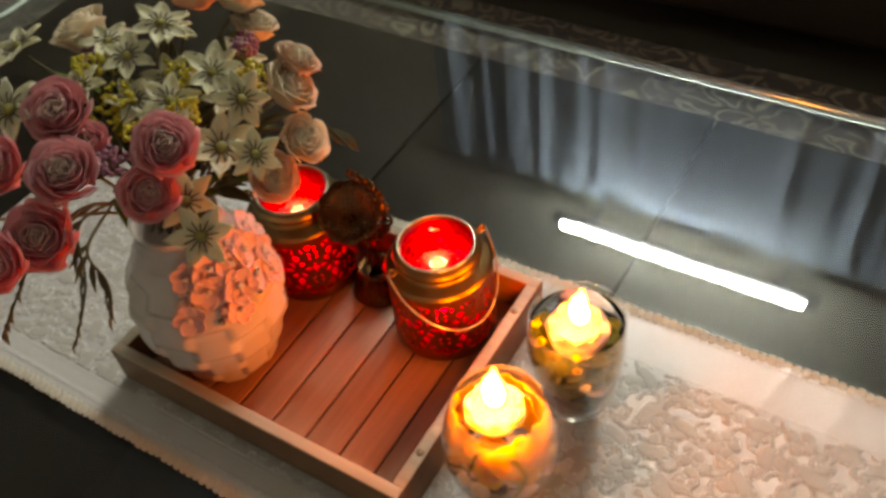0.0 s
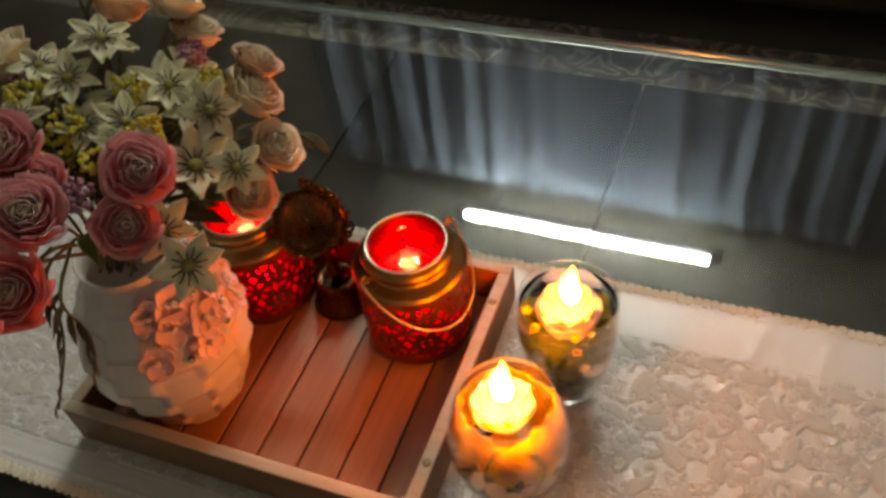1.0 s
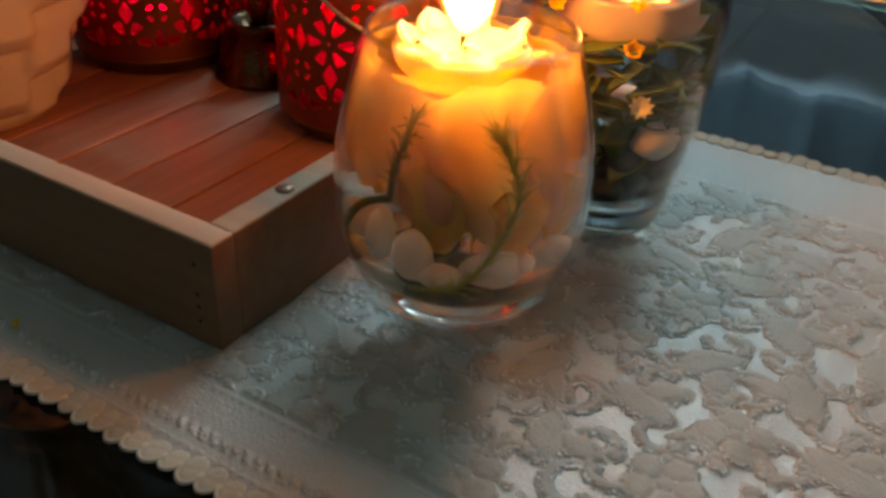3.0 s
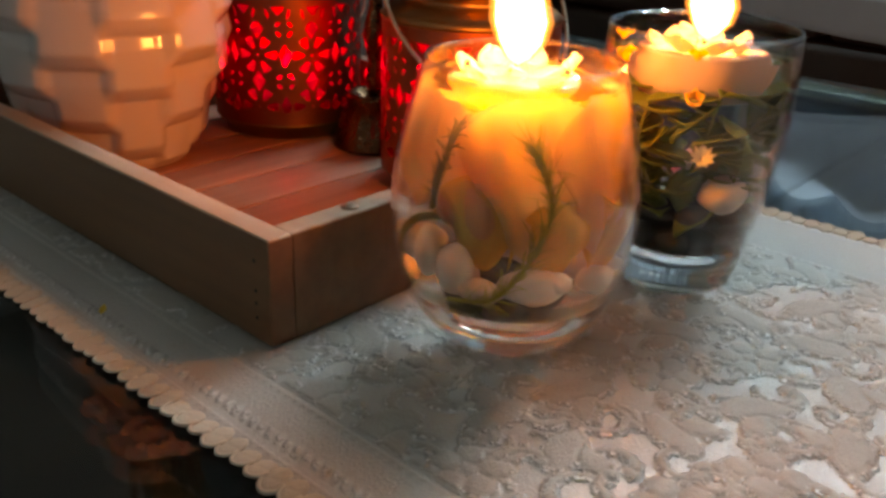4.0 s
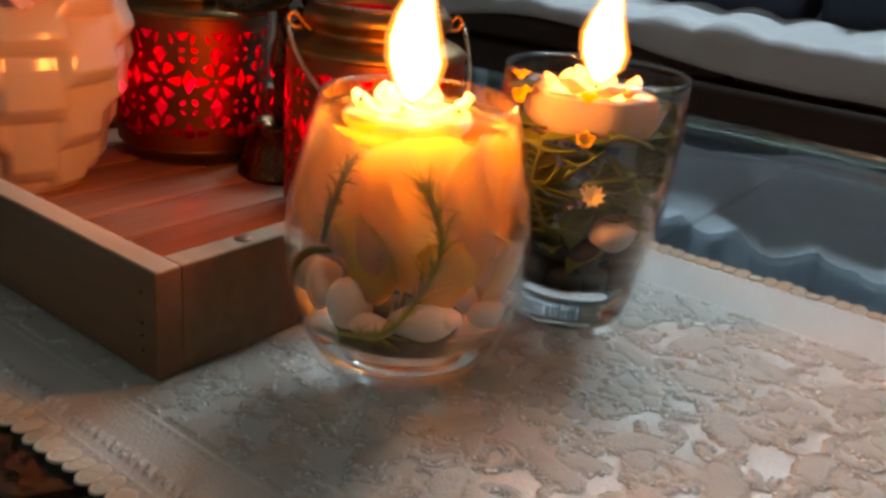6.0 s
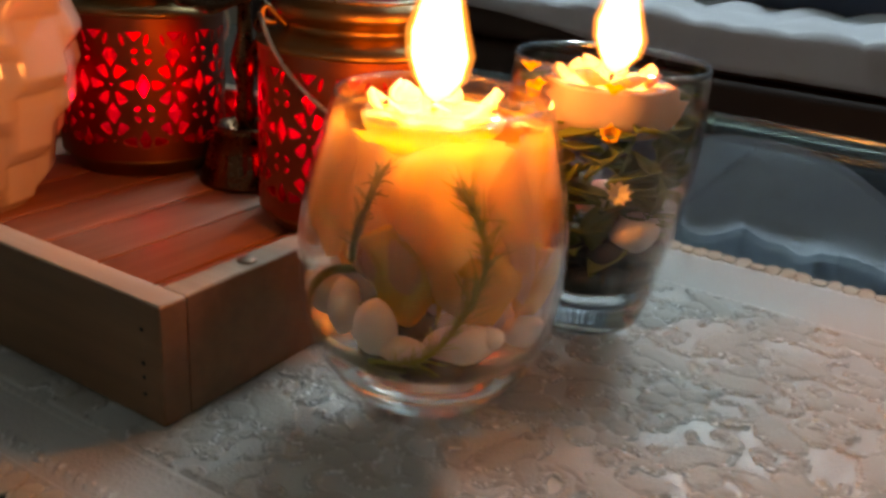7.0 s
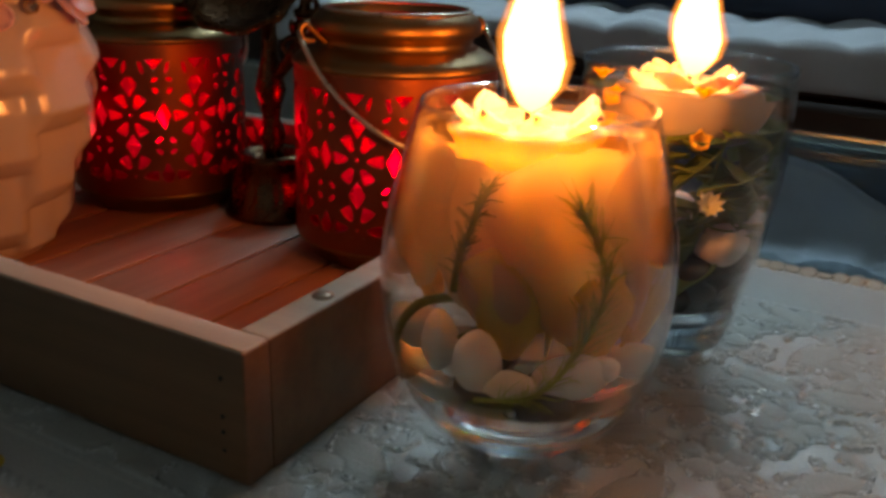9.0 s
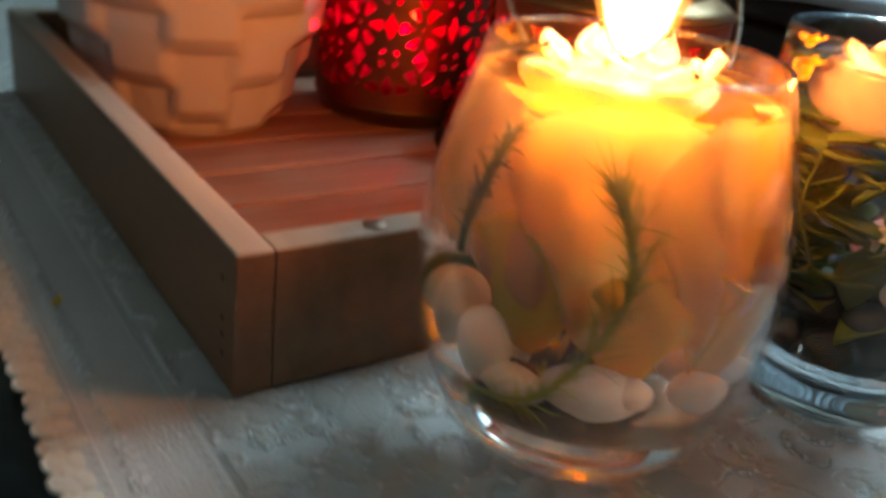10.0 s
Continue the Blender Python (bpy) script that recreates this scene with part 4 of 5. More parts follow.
def lantern(x, y, label, rz):
    t = thing("candle_lantern", label, "lantern", x, y, LZ, "lanterns on the tray", rz)
    R = 0.0462
    part("foot", lathe([(0, 0.0), (R - 0.009, 0.0), (R - 0.006, 0.002), (R - 0.006, 0.006), (R - 0.002, 0.008), (R, 0.010), (R - 0.0015, 0.012), (0, 0.012)], 64), M_BRASS, t)
    part("fretwork_body", fret_body(R, 0.011, 0.088, 9), M_FRET, t, "pierced brass fretwork wall")
    col = [(R - 0.0012, 0.0875), (R + 0.0006, 0.0885), (R + 0.0008, 0.0900), (R - 0.003, 0.0930), (R - 0.0085, 0.0955), (R - 0.0118, 0.0975), (R - 0.0120, 0.100),
           (R - 0.0085, 0.1025), (R - 0.0080, 0.1060), (R - 0.0100, 0.1090), (R - 0.0125, 0.1110), (R - 0.0140, 0.1118), (R - 0.0150, 0.1110),
           (R - 0.0142, 0.105), (R - 0.0145, 0.098), (R - 0.006, 0.092), (R - 0.0012, 0.0875)]
    part("collar", lathe([(r, z) for r, z in col], 72), M_BRASS, t, "turned brass collar")
    part("rim", lathe([(R - 0.0138 + 0.0011 * math.cos(a), 0.1120 + 0.0009 * math.sin(a)) for a in (2 * math.pi * i / 10 for i in range(11))], 72), M_BRASS_PALE, t, "pale brass rim")
    rg = R - 0.0035
    part("glass_liner", lathe([(0, 0.0135), (rg - 0.001, 0.0135), (rg, 0.016), (rg, 0.084), (rg - 0.010, 0.093), (rg - 0.0125, 0.108), (rg - 0.0137, 0.108),
                               (rg - 0.0114, 0.0925), (rg - 0.0013, 0.083), (rg - 0.0013, 0.0175), (0, 0.0155)], 64), M_REDGLASS, t, "deep red glass liner")
    for s in (-1, 1):
        hk = curve_pts([(s * (R - 0.011), 0, 0.098), (s * (R - 0.006), 0, 0.103), (s * (R - 0.002), 0, 0.1065), (s * (R + 0.0005), 0, 0.104), (s * (R - 0.001), 0, 0.100), (s * (R - 0.006), 0, 0.0995)], 8)
        part("handle_lug", tube_along(hk, 0.0014, 8), M_BRASS, t)
    # the wire bail hangs down over one side
    pts = [(math.cos(a) * (R + 0.0015), -math.sin(a) * (R + 0.0075), 0.1035 - 0.047 * math.sin(a) ** 0.9) for a in (math.pi * i / 32 for i in range(33))]
    part("handle", tube_along(pts, 0.0011, 8), M_BRASS_PALE, t, "thin wire handle")
    c = thing("tealight", "small burning tealight standing inside the red lantern", "candle", x, y, LZ + 0.0158, "tealights in the lanterns")
    part("cup", lathe([(0, 0), (0.0185, 0), (0.0190, 0.001), (0.0190, 0.015), (0.0196, 0.0155), (0.0184, 0.0150), (0.0182, 0.002), (0, 0.0016)], 40), M_CHROME, c, "thin aluminium cup")
    part("wax_body", lathe([(0, 0.002), (0.0180, 0.002), (0.0180, 0.0118), (0.003, 0.0112), (0, 0.0112)], 32), M_WAX_WHITE, c)
    part("wick", tube_along([(0, 0, 0.0105), (0.0002, 0, 0.014), (0.0008, 0, 0.017)], 0.0006, 6), M_BLACK, c)
    add_flame(c, 0, 0, 0.0135, 0.020, 0.0042, TEALIGHT_WATTS, 0.005, (1.0, 0.54, 0.34))


lantern(*L1, "pierced brass candle lantern with red glass and a wire handle", 62)
lantern(*L2, "pierced brass candle lantern glowing red behind the vase", 200)


# ---------------------------------------------------------------- flowers in the vase
BC = Vector((-0.180, 0.045, 0.700))     # the heart of the bunch
SKY = Vector((0.45, -0.35, 0.75)).normalized()


def rose_mesh(rnd, layers, r, lo, hi, closed):
    """Rings of broad cupped petals wrapped round one another, like a ranunculus."""
    bm = bmesh.new()
    for k in range(lo, hi):
        f = k / (layers - 1)
        n = 3 + (k + 1) // 2
        for i in range(n):
            a = 2 * math.pi * (i + 0.5 * (k % 2)) / n + rnd.uniform(-.2, .2)
            rad = r * (0.10 + 0.66 * f)
            top = r * (0.62 - 0.30 * f * f) * rnd.uniform(.93, 1.07)
            span = 2 * math.pi / n * 0.68
            flare = 0.10 + 0.34 * f ** 2

            def g(u, v, a=a, rad=rad, top=top, span=span, flare=flare, ph=rnd.uniform(0, 6), f=f):
                s = (u - 0.5) * 2
                ang = a + s * span
                edge = 1 - 0.30 * abs(s) ** 3
                z = -0.45 * r + (top + 0.45 * r) * v * edge
                belly = math.sin(math.pi * (0.18 + 0.62 * v)) ** 0.8
                q = rad * (0.30 + 0.70 * belly) * (1 + 0.10 * s) + r * flare * v ** 4 * (0.6 + 0.5 * f) + 0.05 * r * math.sin(4 * s + ph) * v * v
                return Vector((q * math.cos(ang), q * math.sin(ang), z))
            sheet(bm, g, 7, 6)
    # the packed young petals between the rings
    ball(bm, (0, 0, -0.02 * r), r * (0.60 if hi == layers else 0.3), (1, 1, 0.72 if hi == layers else 1.5), 2)
    return bm


def star_mesh(rnd, r, n=6):
    bm = bmesh.new()
    for i in range(n):
        m = Matrix.Rotation(2 * math.pi * i / n + rnd.uniform(-.1, .1), 4, "Z") @ pose(0, r * 0.10, 0, 14 + rnd.uniform(-10, 14), rnd.uniform(-12, 12), 0)
        petal(bm, m, r * rnd.uniform(.82, 0.98), r * 0.56, 0.40, -0.10, 0.30, 6)
    return bm


def stamen_mesh(rnd, r):
    bm = bmesh.new()
    for i in range(13):
        a = 2 * math.pi * i / 13
        d = Vector((math.cos(a), math.sin(a), 0))
        tube_along([d * r * 0.14 + Vector((0, 0, r * 0.10)), d * r * 0.34 + Vector((0, 0, r * 0.2)), d * r * rnd.uniform(.42, .54) + Vector((0, 0, r * 0.17))], r * 0.024, 5, 0.8, bm)
    return bm


def floret_mesh(rnd, r, n, size):
    bm = bmesh.new()
    for i in range(n):
        d = Vector((rnd.gauss(0, 1), rnd.gauss(0, 1), rnd.gauss(0.4, 0.8))).normalized()
        ball(bm, d * r * rnd.uniform(.55, 1.0), size * rnd.uniform(.7, 1.2), (1, 1, .8), 1)
    return bm


def leaf_mesh(l, w, fold=0.25, curl=-0.25):
    bm = petal(bmesh.new(), Matrix.Identity(4), l, w, fold, curl, 0.55, 6)
    return thicken(bm, 0.0005)


def bouquet():
    rnd = random.Random(21)
    b = thing("flower_bouquet", "bunch of artificial pink roses and white blossoms in the vase", "flowers")
    R = 0.0165
    outer = [mesh_from(thicken(rose_mesh(rnd, 6, R, 2, 6, 10), 0.0005), "rose") for _ in range(3)]
    inner = [mesh_from(thicken(rose_mesh(rnd, 6, R, 0, 3, 0), 0.0004), "rose_heart") for _ in range(2)]
    outer_b = [o.copy() for o in outer]
    outer_c = [o.copy() for o in outer]
    inner_b = [o.copy() for o in inner]
    for group, mat in ((outer, M_PINK), (outer_b, M_CREAM), (outer_c, M_PEACH), (inner, M_PINKPALE), (inner_b, M_CREAM)):
        for me in group:
            me.materials.append(mat)
    star = [mesh_from(thicken(star_mesh(rnd, 0.0195), 0.0005), "blossom") for _ in range(4)]
    stam = [mesh_from(stamen_mesh(rnd, 0.0195), "stamen_ring") for _ in range(2)]
    heart = mesh_from(ball(bmesh.new(), (0, 0, 0.0022), 0.0034, (1, 1, .8), 2), "blossom_heart")

    def turn(p, bias=0.5):
        d = (Vector(p) - BC).normalized() * (1 - bias) + SKY * bias
        d += Vector((rnd.uniform(-.2, .2), rnd.uniform(-.2, .2), rnd.uniform(-.1, .1)))
        return Matrix.Translation(p) @ toward(d, rnd.uniform(0, 6))

    def stem(p):
        p = Vector(p)
        mid = BC.lerp(p, 0.55) + Vector((0, 0, 0.008))
        foot = Vector((VX + rnd.uniform(-.018, .018), VY + rnd.uniform(-.018, .018), VZ + 0.168))
        part("stem", tube_along(curve_pts([foot, mid, p - (p - BC).normalized() * 0.006], 6), 0.0011, 6), M_LEAF_DULL, b)

    def rose(p, kind, s=1.0, bias=0.5):
        m = turn(p, bias) @ Matrix.Scale(s, 4)
        o = {"pink": outer, "cream": outer_b, "peach": outer_c}[kind]
        i = {"pink": inner, "cream": inner_b, "peach": inner_b}[kind]
        ob = part("rose", rnd.choice(o), None, b, {"pink": "pink rose with a pale heart", "cream": "cream rose", "peach": "peach-coloured rose"}[kind], m=m)
        part("rose_heart", rnd.choice(i), None, ob)
        stem(p)
    for p, s in (((-0.134, -0.040, 0.803), 1.08), ((-0.137, -0.067, 0.778), 1.12), ((-0.171, -0.008, 0.808), 1.1), ((-0.103, 0.003, 0.799), 1.05),
                 ((-0.105, -0.018, 0.780), .95), ((-0.158, -0.010, 0.790), .85), ((-0.178, -0.050, 0.800), 1.0), ((-0.140, -0.092, 0.782), .95)):
        rose(p, "pink", s)
    for p, s in (((-0.098, 0.097, 0.775), 1.05), ((-0.241, 0.068, 0.797), 1.15), ((-0.084, 0.084, 0.748), .95), ((-0.160, 0.140, 0.778), .9), ((-0.171, 0.142, 0.795), .95)):
        rose(p, "cream", s, 0.35)
    for p, s in (((-0.090, 0.056, 0.737), .95), ((-0.225, 0.076, 0.785), .9), ((-0.101, 0.112, 0.784), .85), ((-0.205, 0.132, 0.795), 1.0)):
        rose(p, "peach", s, 0.35)
    for p, s in (((-0.170, 0.076, 0.814), 1.0), ((-0.140, 0.041, 0.790), 1.0), ((-0.151, 0.087, 0.779), 1.05), ((-0.097, 0.057, 0.794), .95), ((-0.094, 0.030, 0.779), 1.15),
                 ((-0.105, 0.002, 0.757), 1.0), ((-0.083, -0.012, 0.752), 1.0), ((-0.236, 0.022, 0.814), 1.0), ((-0.200, -0.018, 0.807), 1.1), ((-0.161, 0.032, 0.790), .9),
                 ((-0.072, 0.034, 0.780), .85), ((-0.128, 0.068, 0.796), .9), ((-0.176, 0.050, 0.806), .9), ((-0.112, 0.060, 0.788), .8), ((-0.128, 0.022, 0.788), .85), ((-0.155, 0.058, 0.790), .9), ((-0.182, 0.088, 0.800), .95), ((-0.122, 0.082, 0.776), .85),
                 ((-0.205, 0.060, 0.802), .9), ((-0.188, 0.020, 0.800), .9), ((-0.148, 0.108, 0.774), .9), ((-0.200, 0.100, 0.790), .85)):
        ob = part("blossom", rnd.choice(star), M_WHITE, b, "white pointed blossom", m=turn(p) @ Matrix.Scale(s, 4))
        part("stamen_ring", rnd.choice(stam), M_STAMEN, ob, "ring of dark stamens")
        part("blossom_heart", heart, M_HEART, ob)
        stem(p)
    fy = [mesh_from(floret_mesh(rnd, 0.0105, 46, 0.0017), "yellow_filler_flower") for _ in range(2)]
    for p in ((-0.122, 0.036, 0.791), (-0.169, 0.014, 0.785), (-0.117, 0.088, 0.783), (-0.197, 0.035, 0.802), (-0.141, 0.015, 0.786), (-0.168, 0.028, 0.794), (-0.150, 0.062, 0.794), (-0.19, 0.05, 0.80)):
        part("yellow_filler_flower", rnd.choice(fy), M_YELLOW, b, "cluster of tiny yellow florets", m=turn(p))
        stem(p)
    fp = [mesh_from(floret_mesh(rnd, 0.0100, 44, 0.0020), "mauve_filler_flower") for _ in range(2)]
    for p in ((-0.130, -0.017, 0.793), (-0.187, 0.150, 0.750), (-0.150, 0.117, 0.779), (-0.208, 0.048, 0.795), (-0.160, 0.127, 0.772), (-0.148, -0.022, 0.786)):
        part("mauve_filler_flower", rnd.choice(fp), M_PURPLE, b, "cluster of mauve florets", m=turn(p))
        stem(p)
    # filling foliage, darker and deeper than the blossoms
    lm = [mesh_from(leaf_mesh(0.034, 0.013), "leaf"), mesh_from(leaf_mesh(0.026, 0.010, 0.3, -0.35), "leaf"), mesh_from(leaf_mesh(0.040, 0.010, 0.2, -0.4), "leaf")]
    for i in range(190):
        d = Vector((rnd.gauss(0.35, .8), rnd.gauss(-.25, .9), abs(rnd.gauss(0.55, .5)) + .15)).normalized()
        q = BC + Vector((d.x * 0.075, d.y * 0.095, d.z * 0.085)) * rnd.uniform(.40, 1.0)
        if q.z < 0.745 and q.y < 0.03:
            continue
        out = (d + Vector((rnd.uniform(-.7, .7), rnd.uniform(-.7, .7), rnd.uniform(-.1, .5)))).normalized()
        m = Matrix.Translation(q) @ out.to_track_quat("Y", "Z").to_matrix().to_4x4()
        part("leaf", rnd.choice(lm), M_LEAF if rnd.random() < .6 else M_LEAF_DULL, b, m=m)
    # sprays that hang out over the rim of the vase
    small = mesh_from(leaf_mesh(0.017, 0.0042, 0.2, -0.3), "spray_leaf")
    for ctrl in ([(-0.17, 0.0, 0.735), (-0.140, -0.045, 0.765), (-0.127, -0.064, 0.742), (-0.131, -0.086, 0.708)],
                 [(-0.18, -0.01, 0.735), (-0.148, -0.066, 0.765), (-0.154, -0.089, 0.744), (-0.166, -0.105, 0.718)],
                 [(-0.17, -0.005, 0.735), (-0.130, -0.052, 0.757), (-0.120, -0.056, 0.738), (-0.119, -0.064, 0.716)],
                 [(-0.20, -0.02, 0.735), (-0.185, -0.085, 0.775), (-0.195, -0.120, 0.755), (-0.207, -0.138, 0.725)],
                 [(-0.13, 0.08, 0.740), (-0.100, 0.100, 0.742), (-0.088, 0.112, 0.736), (-0.080, 0.120, 0.728)],
                 [(-0.20, 0.10, 0.760), (-0.215, 0.115, 0.805), (-0.225, 0.118, 0.825), (-0.24, 0.118, 0.838)]):
        pts = curve_pts(ctrl, 8)
        sp = part("hanging_spray", tube_along(pts, 0.0011, 6, 0.5), M_LEAF_DULL, b, "thin spray of narrow olive leaves")
        for j in range(7, len(pts), 2):
            d = (pts[j] - pts[j - 1]).normalized()
            side = d.cross(Vector((0, 0, 1))).normalized() * (1 if j % 4 else -1)
            out = (d + side * 0.7 + Vector((0, 0, rnd.uniform(-.4, .1)))).normalized()
            part("spray_leaf", small, M_LEAF_DULL, sp, m=Matrix.Translation(pts[j]) @ out.to_track_quat("Y", "Z").to_matrix().to_4x4())


bouquet()


# ---------------------------------------------------------------- bronze ornament
def ornament():
    """A dark bronze ornament: ribbed bell foot, stem, a shallow dish and curled leaves above."""
    o = thing("bronze_ornament", "dark bronze ornament with curled leaves on a ribbed foot", "ornament", -0.1505, 0.1935, T + TZ + 0.0004)
    bm = lathe([(0, 0), (0.0255, 0), (0.0260, 0.002), (0.0240, 0.004), (0.0245, 0.007), (0.0222, 0.010), (0.0205, 0.018), (0.0168, 0.026), (0.0178, 0.028), (0.0180, 0.031),
                (0.0160, 0.033), (0.0120, 0.0315), (0.0105, 0.027), (0, 0.0265)], 60, lambda a, z, r: (0.0009 * math.cos(20 * a) if 0.009 < z < 0.020 else 0.0))
    part("foot", bm, M_BRONZE, o, "ribbed bell-shaped foot")
    bm = lathe([(0, 0.0265), (0.0060, 0.0265), (0.0052, 0.034), (0.0070, 0.042), (0.0045, 0.050), (0.0058, 0.058), (0.0082, 0.066), (0.0065, 0.074), (0.0042, 0.082), (0.0036, 0.100), (0, 0.104)], 24)
    part("stem", bm, M_BRONZE, o)
    d = lathe([(0, -0.006), (0.012, -0.005), (0.022, -0.001), (0.0275, 0.004), (0.0285, 0.0045), (0.0275, 0.0058), (0.020, 0.0015), (0.010, -0.002), (0, -0.003)], 54,
              lambda a, z, r: 0.0012 * math.cos(9 * a) * (r > 0.02))
    part("dish", d, M_BRONZE, o, "shallow round dish", m=Matrix.Translation((-0.004, -0.012, 0.112)) @ toward((0.25, -0.62, 0.72)))
    rnd = random.Random(3)
    for x, y, z, s in ((0.004, 0.002, 0.142, .0075), (0.012, 0.003, 0.137, .0070), (0.020, 0.002, 0.129, .0065), (0.024, 0.000, 0.118, .0070), (0.027, -0.002, 0.108, .0065),
                       (0.024, -0.003, 0.098, .0060), (-0.004, 0.003, 0.144, .0060), (0.016, 0.006, 0.125, .008), (0.019, -0.006, 0.089, .0055)):
        pts = []
        for i in range(26):
            t = i / 25
            a, q = 2 * math.pi * 1.4 * t, s * (1 - 0.75 * t)
            pts.append(Vector((q * math.cos(a), 0.3 * s * (t - .5), q * math.sin(a))))
        part("curled_leaf", tube_along(pts, s * 0.30, 8, 0.5), M_BRONZE, o,
             m=Matrix.Translation((x, y, z)) @ Euler((rnd.uniform(-.5, .5), rnd.uniform(0, 6), rnd.uniform(-.6, .6))).to_matrix().to_4x4())
    part("branch", tube_along(curve_pts([(0.001, 0, 0.070), (0.014, -0.001, 0.082), (0.022, -0.002, 0.098), (0.023, 0, 0.118), (0.012, 0.003, 0.136), (0, 0.003, 0.143)], 7), 0.0035, 8, 0.7), M_BRONZE, o)


ornament()


# ---------------------------------------------------------------- what lies in the two glasses
def silk_flower():
    cx, cy = G1
    s = thing("silk_flower", "orange silk flower sunk in the water of the tumbler", "flower", cx, cy, T)
    rnd = random.Random(31)
    # broad soft petals that wrap round one another and press against the glass
    for a, share, z0, z1, span, mat in ((-150, .86, .050, .092, .75, M_SILK), (-95, .78, .046, .088, .80, M_SILK), (-40, .88, .042, .093, .80, M_SILK), (15, .90, .040, .092, .75, M_SILK),
                                        (70, .84, .036, .092, .8, M_SILK), (125, .86, .036, .092, .8, M_SILK), (178, .88, .048, .092, .7, M_SILK),
                                        (90, .6, .04, .085, 1.0, M_SILK),
                                        (-172, .70, .042, .070, .45, M_SILK_YELLOW), (-70, .72, .036, .066, .55, M_SILK_YELLOW), (-15, .80, .034, .062, .60, M_SILK_YELLOW), (40, .8, .03, .06, .5, M_SILK_YELLOW)):
        ph = [rnd.uniform(0, 6) for _ in range(3)]

        def f(u, v, a=radians(a), share=share, z0=z0, z1=z1, span=span, ph=ph):
            s = (u - 0.5) * 2
            z = z0 + 0.016 * s * s + (z1 + 0.004 - z0 - 0.016 * s * s - 0.006 * abs(s) ** 3) * v
            q = (at_height(OUT1, z) - 0.0032) * share * (1 - 0.28 * (1 - v) ** 2) * (1 + 0.07 * math.sin(3 * s + ph[0] + 2 * v)) + 0.0012 * math.sin(9 * s + 4 * v + ph[1])
            q = min(q, at_height(OUT1, z) - 0.0030)
            ang = a + s * span * (0.55 + 0.45 * math.sin(math.pi * (0.2 + 0.6 * v))) + 0.12 * math.sin(5 * v + ph[2])
            return Vector((q * math.cos(ang), q * math.sin(ang), z))
        bm = thicken(sheet(bmesh.new(), f, 16, 12), 0.0004)
        for v in bm.verts:
            v.co.z = min(0.0972, max(0.024, v.co.z))
            d, lim = math.hypot(v.co.x, v.co.y), at_height(OUT1, v.co.z) - 0.0026
            if d > lim:
                v.co.x, v.co.y = v.co.x * lim / d, v.co.y * lim / d
        part("petal", bm, mat, s, "soft orange silk petal" if mat is M_SILK else "yellow silk petal")
    # a tight round bud in the middle, its petals lapping over one another
    bud = part("bud", ball(bmesh.new(), (0.002, -0.016, 0.058), 0.0125, (1, 1, 1.05), 3), M_SILK_BUD, s, "round peach bud")
    for i in range(5):
        a0 = -1.9 + 1.25 * i

        def g(u, v, a0=a0):
            ang, el = a0 + (u - 0.5) * 2.1, -1.0 + 2.1 * v * (1 - 0.35 * (2 * u - 1) ** 2)
            q = 0.0132 + 0.0012 * u + 0.0006 * math.sin(7 * v + a0)
            return Vector((0.002 + q * math.cos(el) * math.cos(ang), -0.016 + q * math.cos(el) * math.sin(ang), 0.058 + q * 1.06 * math.sin(el)))
        part("bud_petal", thicken(sheet(bmesh.new(), g, 12, 10), 0.0004), M_SILK_BUD, bud)
    stem = curve_pts([(-0.028, -0.018, 0.018), (-0.026, -0.022, 0.036), (-0.018, -0.024, 0.048), (-0.006, -0.020, 0.052)], 8)
    part("stem", tube_along(stem, 0.0014, 8), M_LEAF, s, "dark green curved stem")
    for p, d in (((-0.004, -0.024, 0.020), (0.9, 0.1, 0.05)), ((-0.014, -0.020, 0.034), (0.8, -0.2, 0.5))):
        bm = leaf_mesh(0.024, 0.009, 0.3, 0.1)
        part("leaf", bm, M_LEAF, s, m=Matrix.Translation(p) @ Vector(d).to_track_quat("Y", "Z").to_matrix().to_4x4())


silk_flower()


def fern_sprig(name, label, cx, cy, ctrl, n, l, outline, seed, r=0.0006, green=None):
    rnd = random.Random(seed)
    s = thing(name, label, "plant", cx, cy, T)
    pts = curve_pts(ctrl, 10)
    part("stem", tube_along(pts, r * 2.6, 6, 0.4), green or M_SPRIG, s)
    bm = bmesh.new()
    for i in range(4, len(pts), 1):
        d = (pts[i] - pts[i - 1]).normalized()
        for k in range(n):
            out = (d * 1.1 + Vector((rnd.gauss(0, .7), rnd.gauss(0, .4), rnd.gauss(0.15, .6)))).normalized()
            q = pts[i] + out * l * rnd.uniform(.35, 1.1)
            lim = at_height(outline, min(0.094, max(0.016, q.z))) - 0.0028
            dd = math.hypot(q.x, q.y)
            if dd > lim:
                q.x, q.y = q.x * lim / dd, q.y * lim / dd
            q.z = min(q.z, 0.094)
            tube_along([pts[i], pts[i].lerp(q, .5) + Vector((0, 0, l * .06)), q], r * 0.55, 4, 0.5, bm)
    part("needle_spray", bm, green or M_SPRIG, s, "fine green needles")


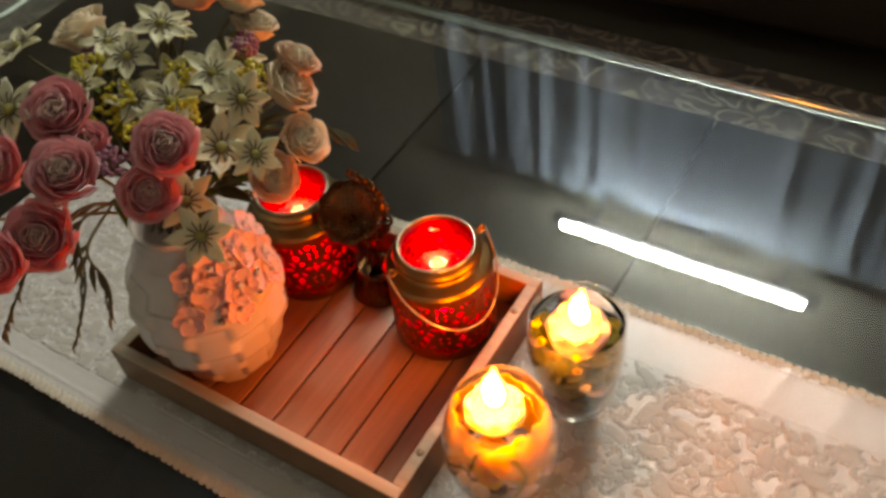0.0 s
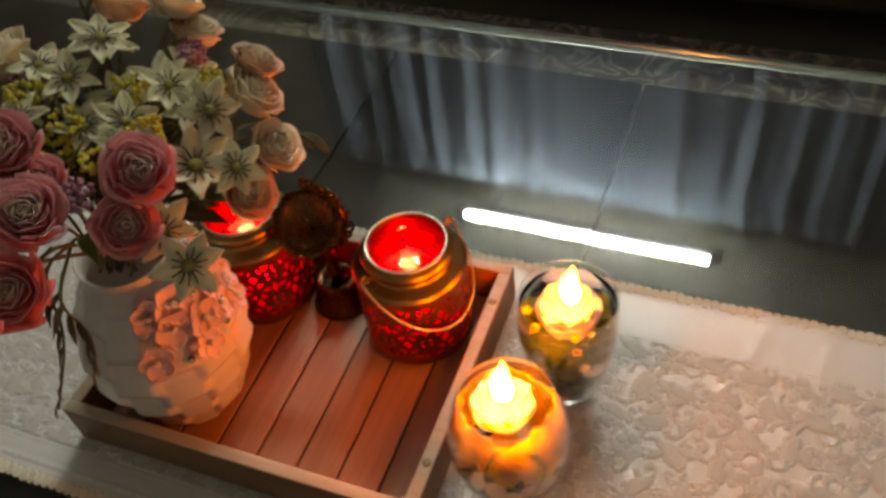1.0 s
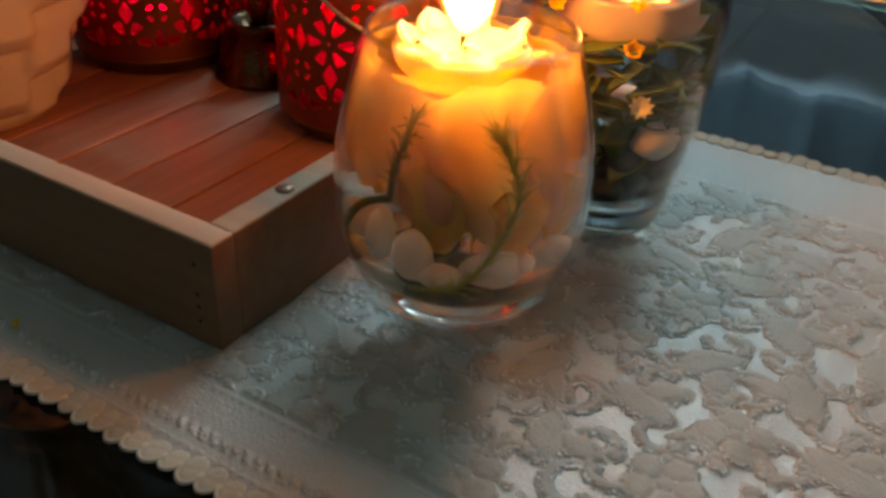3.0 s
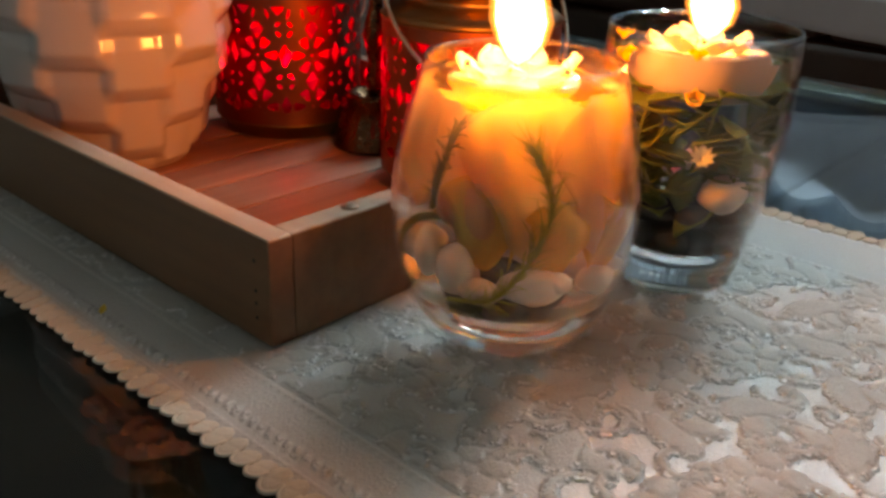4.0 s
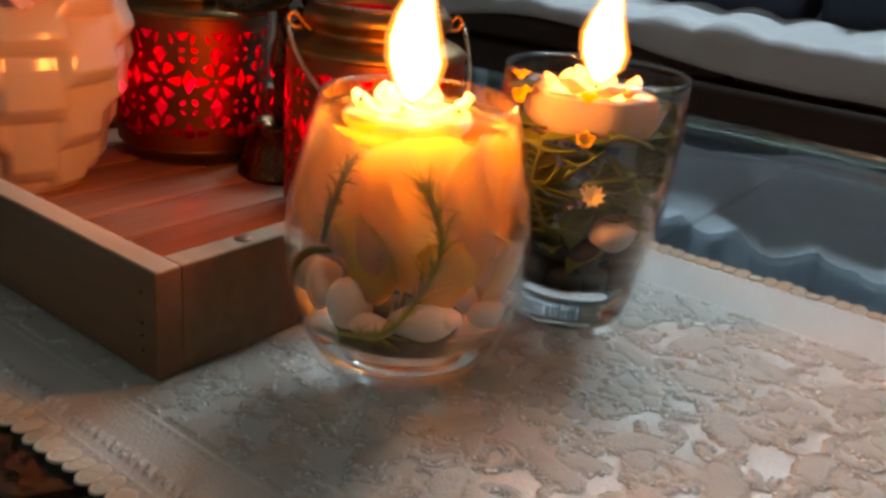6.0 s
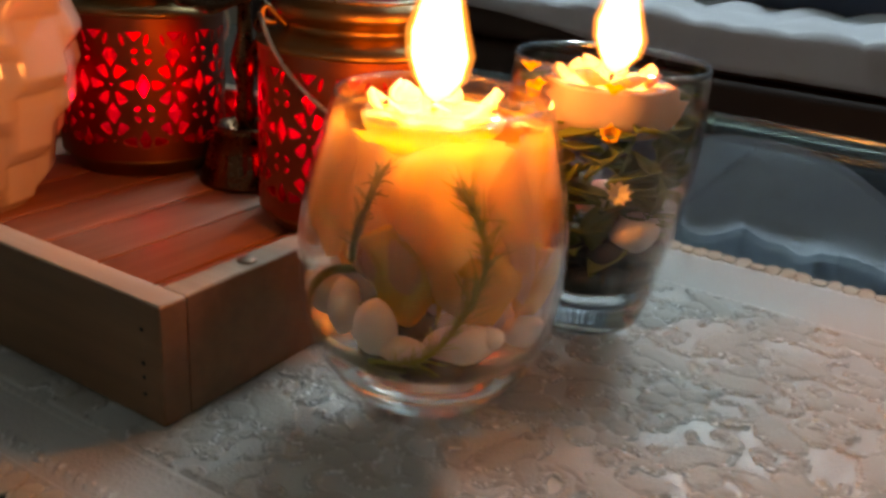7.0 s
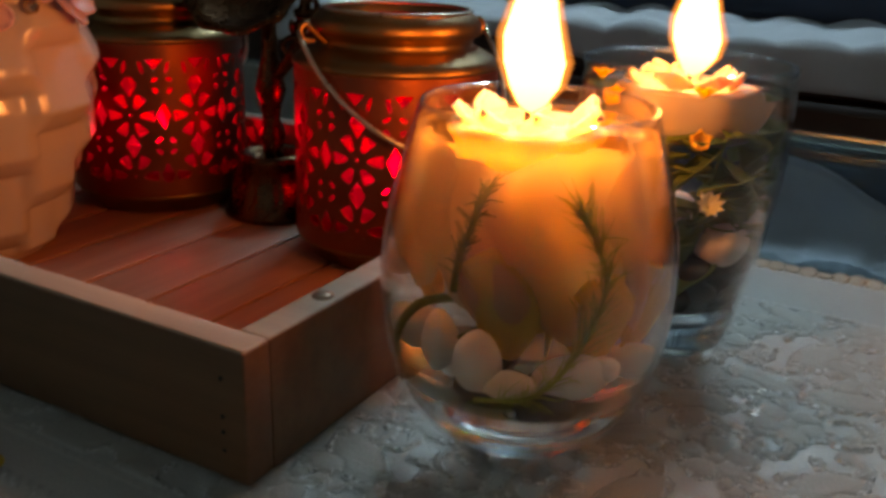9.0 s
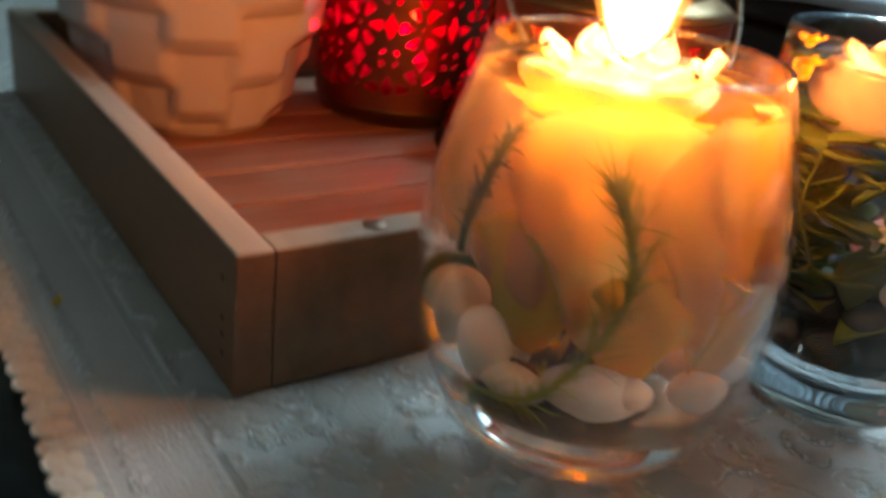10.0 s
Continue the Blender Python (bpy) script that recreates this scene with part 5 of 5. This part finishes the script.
fern_sprig("fern_sprig", "fine green sprig standing in the water of the tumbler", *G1,
           [(0.0026, -0.0370, 0.027), (0.0184, -0.0332, 0.031), (0.0280, -0.0280, 0.045), (0.0320, -0.0225, 0.062), (0.0285, -0.0240, 0.076), (0.0250, -0.0250, 0.082)], 5, 0.0120, OUT1, 41, 0.00036)
fern_sprig("fern_sprig", "small green sprig sunk beside the silk flower", *G1,
           [(-0.005, -0.0362, 0.058), (-0.004, -0.0362, 0.068), (-0.001, -0.0352, 0.078), (0.002, -0.0335, 0.087)], 5, 0.0060, OUT1, 42, 0.00050, M_LEAF)


def green_stalk():
    cx, cy = G2
    s = thing("green_stalk", "leafy green stalk with yellow buds in the tumbler", "plant", cx, cy, T)
    rnd = random.Random(51)
    lm = [mesh_from(leaf_mesh(0.020, 0.016, 0.25, -0.15), "leaf"), mesh_from(leaf_mesh(0.015, 0.013, 0.25, 0.2), "leaf")]
    for ctrl in ([(0.0, -0.008, 0.028), (0.010, -0.018, 0.050), (0.016, -0.020, 0.070), (0.020, -0.020, 0.088)],
                 [(-0.004, -0.004, 0.028), (-0.012, -0.016, 0.045), (-0.020, -0.018, 0.065), (-0.020, -0.018, 0.085)],
                 [(0.0, 0.004, 0.028), (-0.010, 0.010, 0.05), (-0.022, 0.008, 0.07), (-0.026, 0.006, 0.090)],
                 [(0.004, -0.006, 0.028), (0.018, -0.008, 0.042), (0.026, -0.010, 0.056), (0.028, -0.012, 0.072)],
                 [(-0.002, -0.010, 0.028), (0.000, -0.024, 0.046), (-0.006, -0.028, 0.064), (-0.004, -0.028, 0.082)],
                 [(-0.006, 0.0, 0.028), (-0.020, -0.006, 0.040), (-0.026, -0.010, 0.056), (-0.028, -0.010, 0.074)],
                 [(0.004, 0.0, 0.028), (0.014, 0.010, 0.05), (0.020, 0.014, 0.07), (0.022, 0.016, 0.088)]):
        pts = curve_pts(ctrl, 6)
        st = part("stem", tube_along(pts, 0.0008, 6, 0.6), M_LEAF, s)
        for i in range(3, len(pts), 1):
            out = Vector((rnd.gauss(0, 1), rnd.gauss(-.3, 1), rnd.gauss(.1, .6))).normalized()
            q = pts[i] + out * 0.016
            if math.hypot(q.x, q.y) > 0.0325:
                out = (Vector((-pts[i].y, pts[i].x, 0)).normalized() * rnd.choice((-1, 1)) - Vector((pts[i].x, pts[i].y, 0)) * 12 + Vector((0, 0, rnd.uniform(-.3, .3)))).normalized()
            part("leaf", rnd.choice(lm), M_LEAF if rnd.random() < .85 else M_SPRIG, st, m=Matrix.Translation(pts[i]) @ out.to_track_quat("Y", "Z").to_matrix().to_4x4())
    for p in ((0.012, -0.025, 0.084), (-0.020, -0.022, 0.095)):
        bm = bmesh.new()
        for i in range(5):
            petal(bm, Matrix.Translation(p) @ toward((0.4, -0.7, 0.6)) @ Matrix.Rotation(i * 1.257, 4, "Z") @ pose(0, 0.0008, 0, 48, 0, 0), 0.0066, 0.0056, 0.5, 0.2, 0.2, 5)
        part("bud", thicken(bm, 0.0005), M_SILK_YELLOW, s, "small yellow bud")
    bm = bmesh.new()
    for i in range(9):
        petal(bm, Matrix.Translation((0.018, -0.024, 0.063)) @ toward((0.5, -0.7, 0.5)) @ Matrix.Rotation(i * 0.7, 4, "Z") @ pose(0, 0.0005, 0, 35, 0, 0), 0.0065, 0.003, 0.3, 0.1, 0.3, 4)
    part("bud", thicken(bm, 0.0004), M_WHITE, s, "small white frilled bud")


green_stalk()


def yellow_blossom(x, y, z, rz):
    """Small yellow blossom resting on the rim of the glass."""
    bm = bmesh.new()
    for i in range(5):
        petal(bm, Matrix.Rotation(i * 1.257, 4, "Z") @ pose(0, 0.0008, 0.001, 30, 0, 0), 0.0044, 0.0036, 0.4, 0.1, 0.1, 5)
    ob = thing("yellow_blossom", "small yellow blossom floating beside the candle", "flower", x, y, z, "yellow blossoms by the candle", rz)
    part("flower_cup", thicken(bm, 0.0005), M_SILK_YELLOW, ob)
    part("blossom_heart", ball(bmesh.new(), (0, 0, 0.0015), 0.0017, (1, 1, 1), 1), M_YELLOW, ob)


yellow_blossom(G2[0] - 0.027, G2[1] - 0.016, T + 0.1015, 10)
yellow_blossom(G2[0] + 0.014, G2[1] - 0.031, T + 0.1010, 60)


# ---------------------------------------------------------------- the cloth and its many scallops
runner()


crumb = part("petal_crumb", thicken(petal(bmesh.new(), Matrix.Identity(4), 0.0042, 0.0032, 0.5, 0.3, 0.2, 4), 0.0004), M_SILK_YELLOW, m=pose(-0.067, -0.031, T + 0.0004, 8, 0, 40))
tagged(crumb, "tiny yellow petal crumb lying on the runner", "petal")
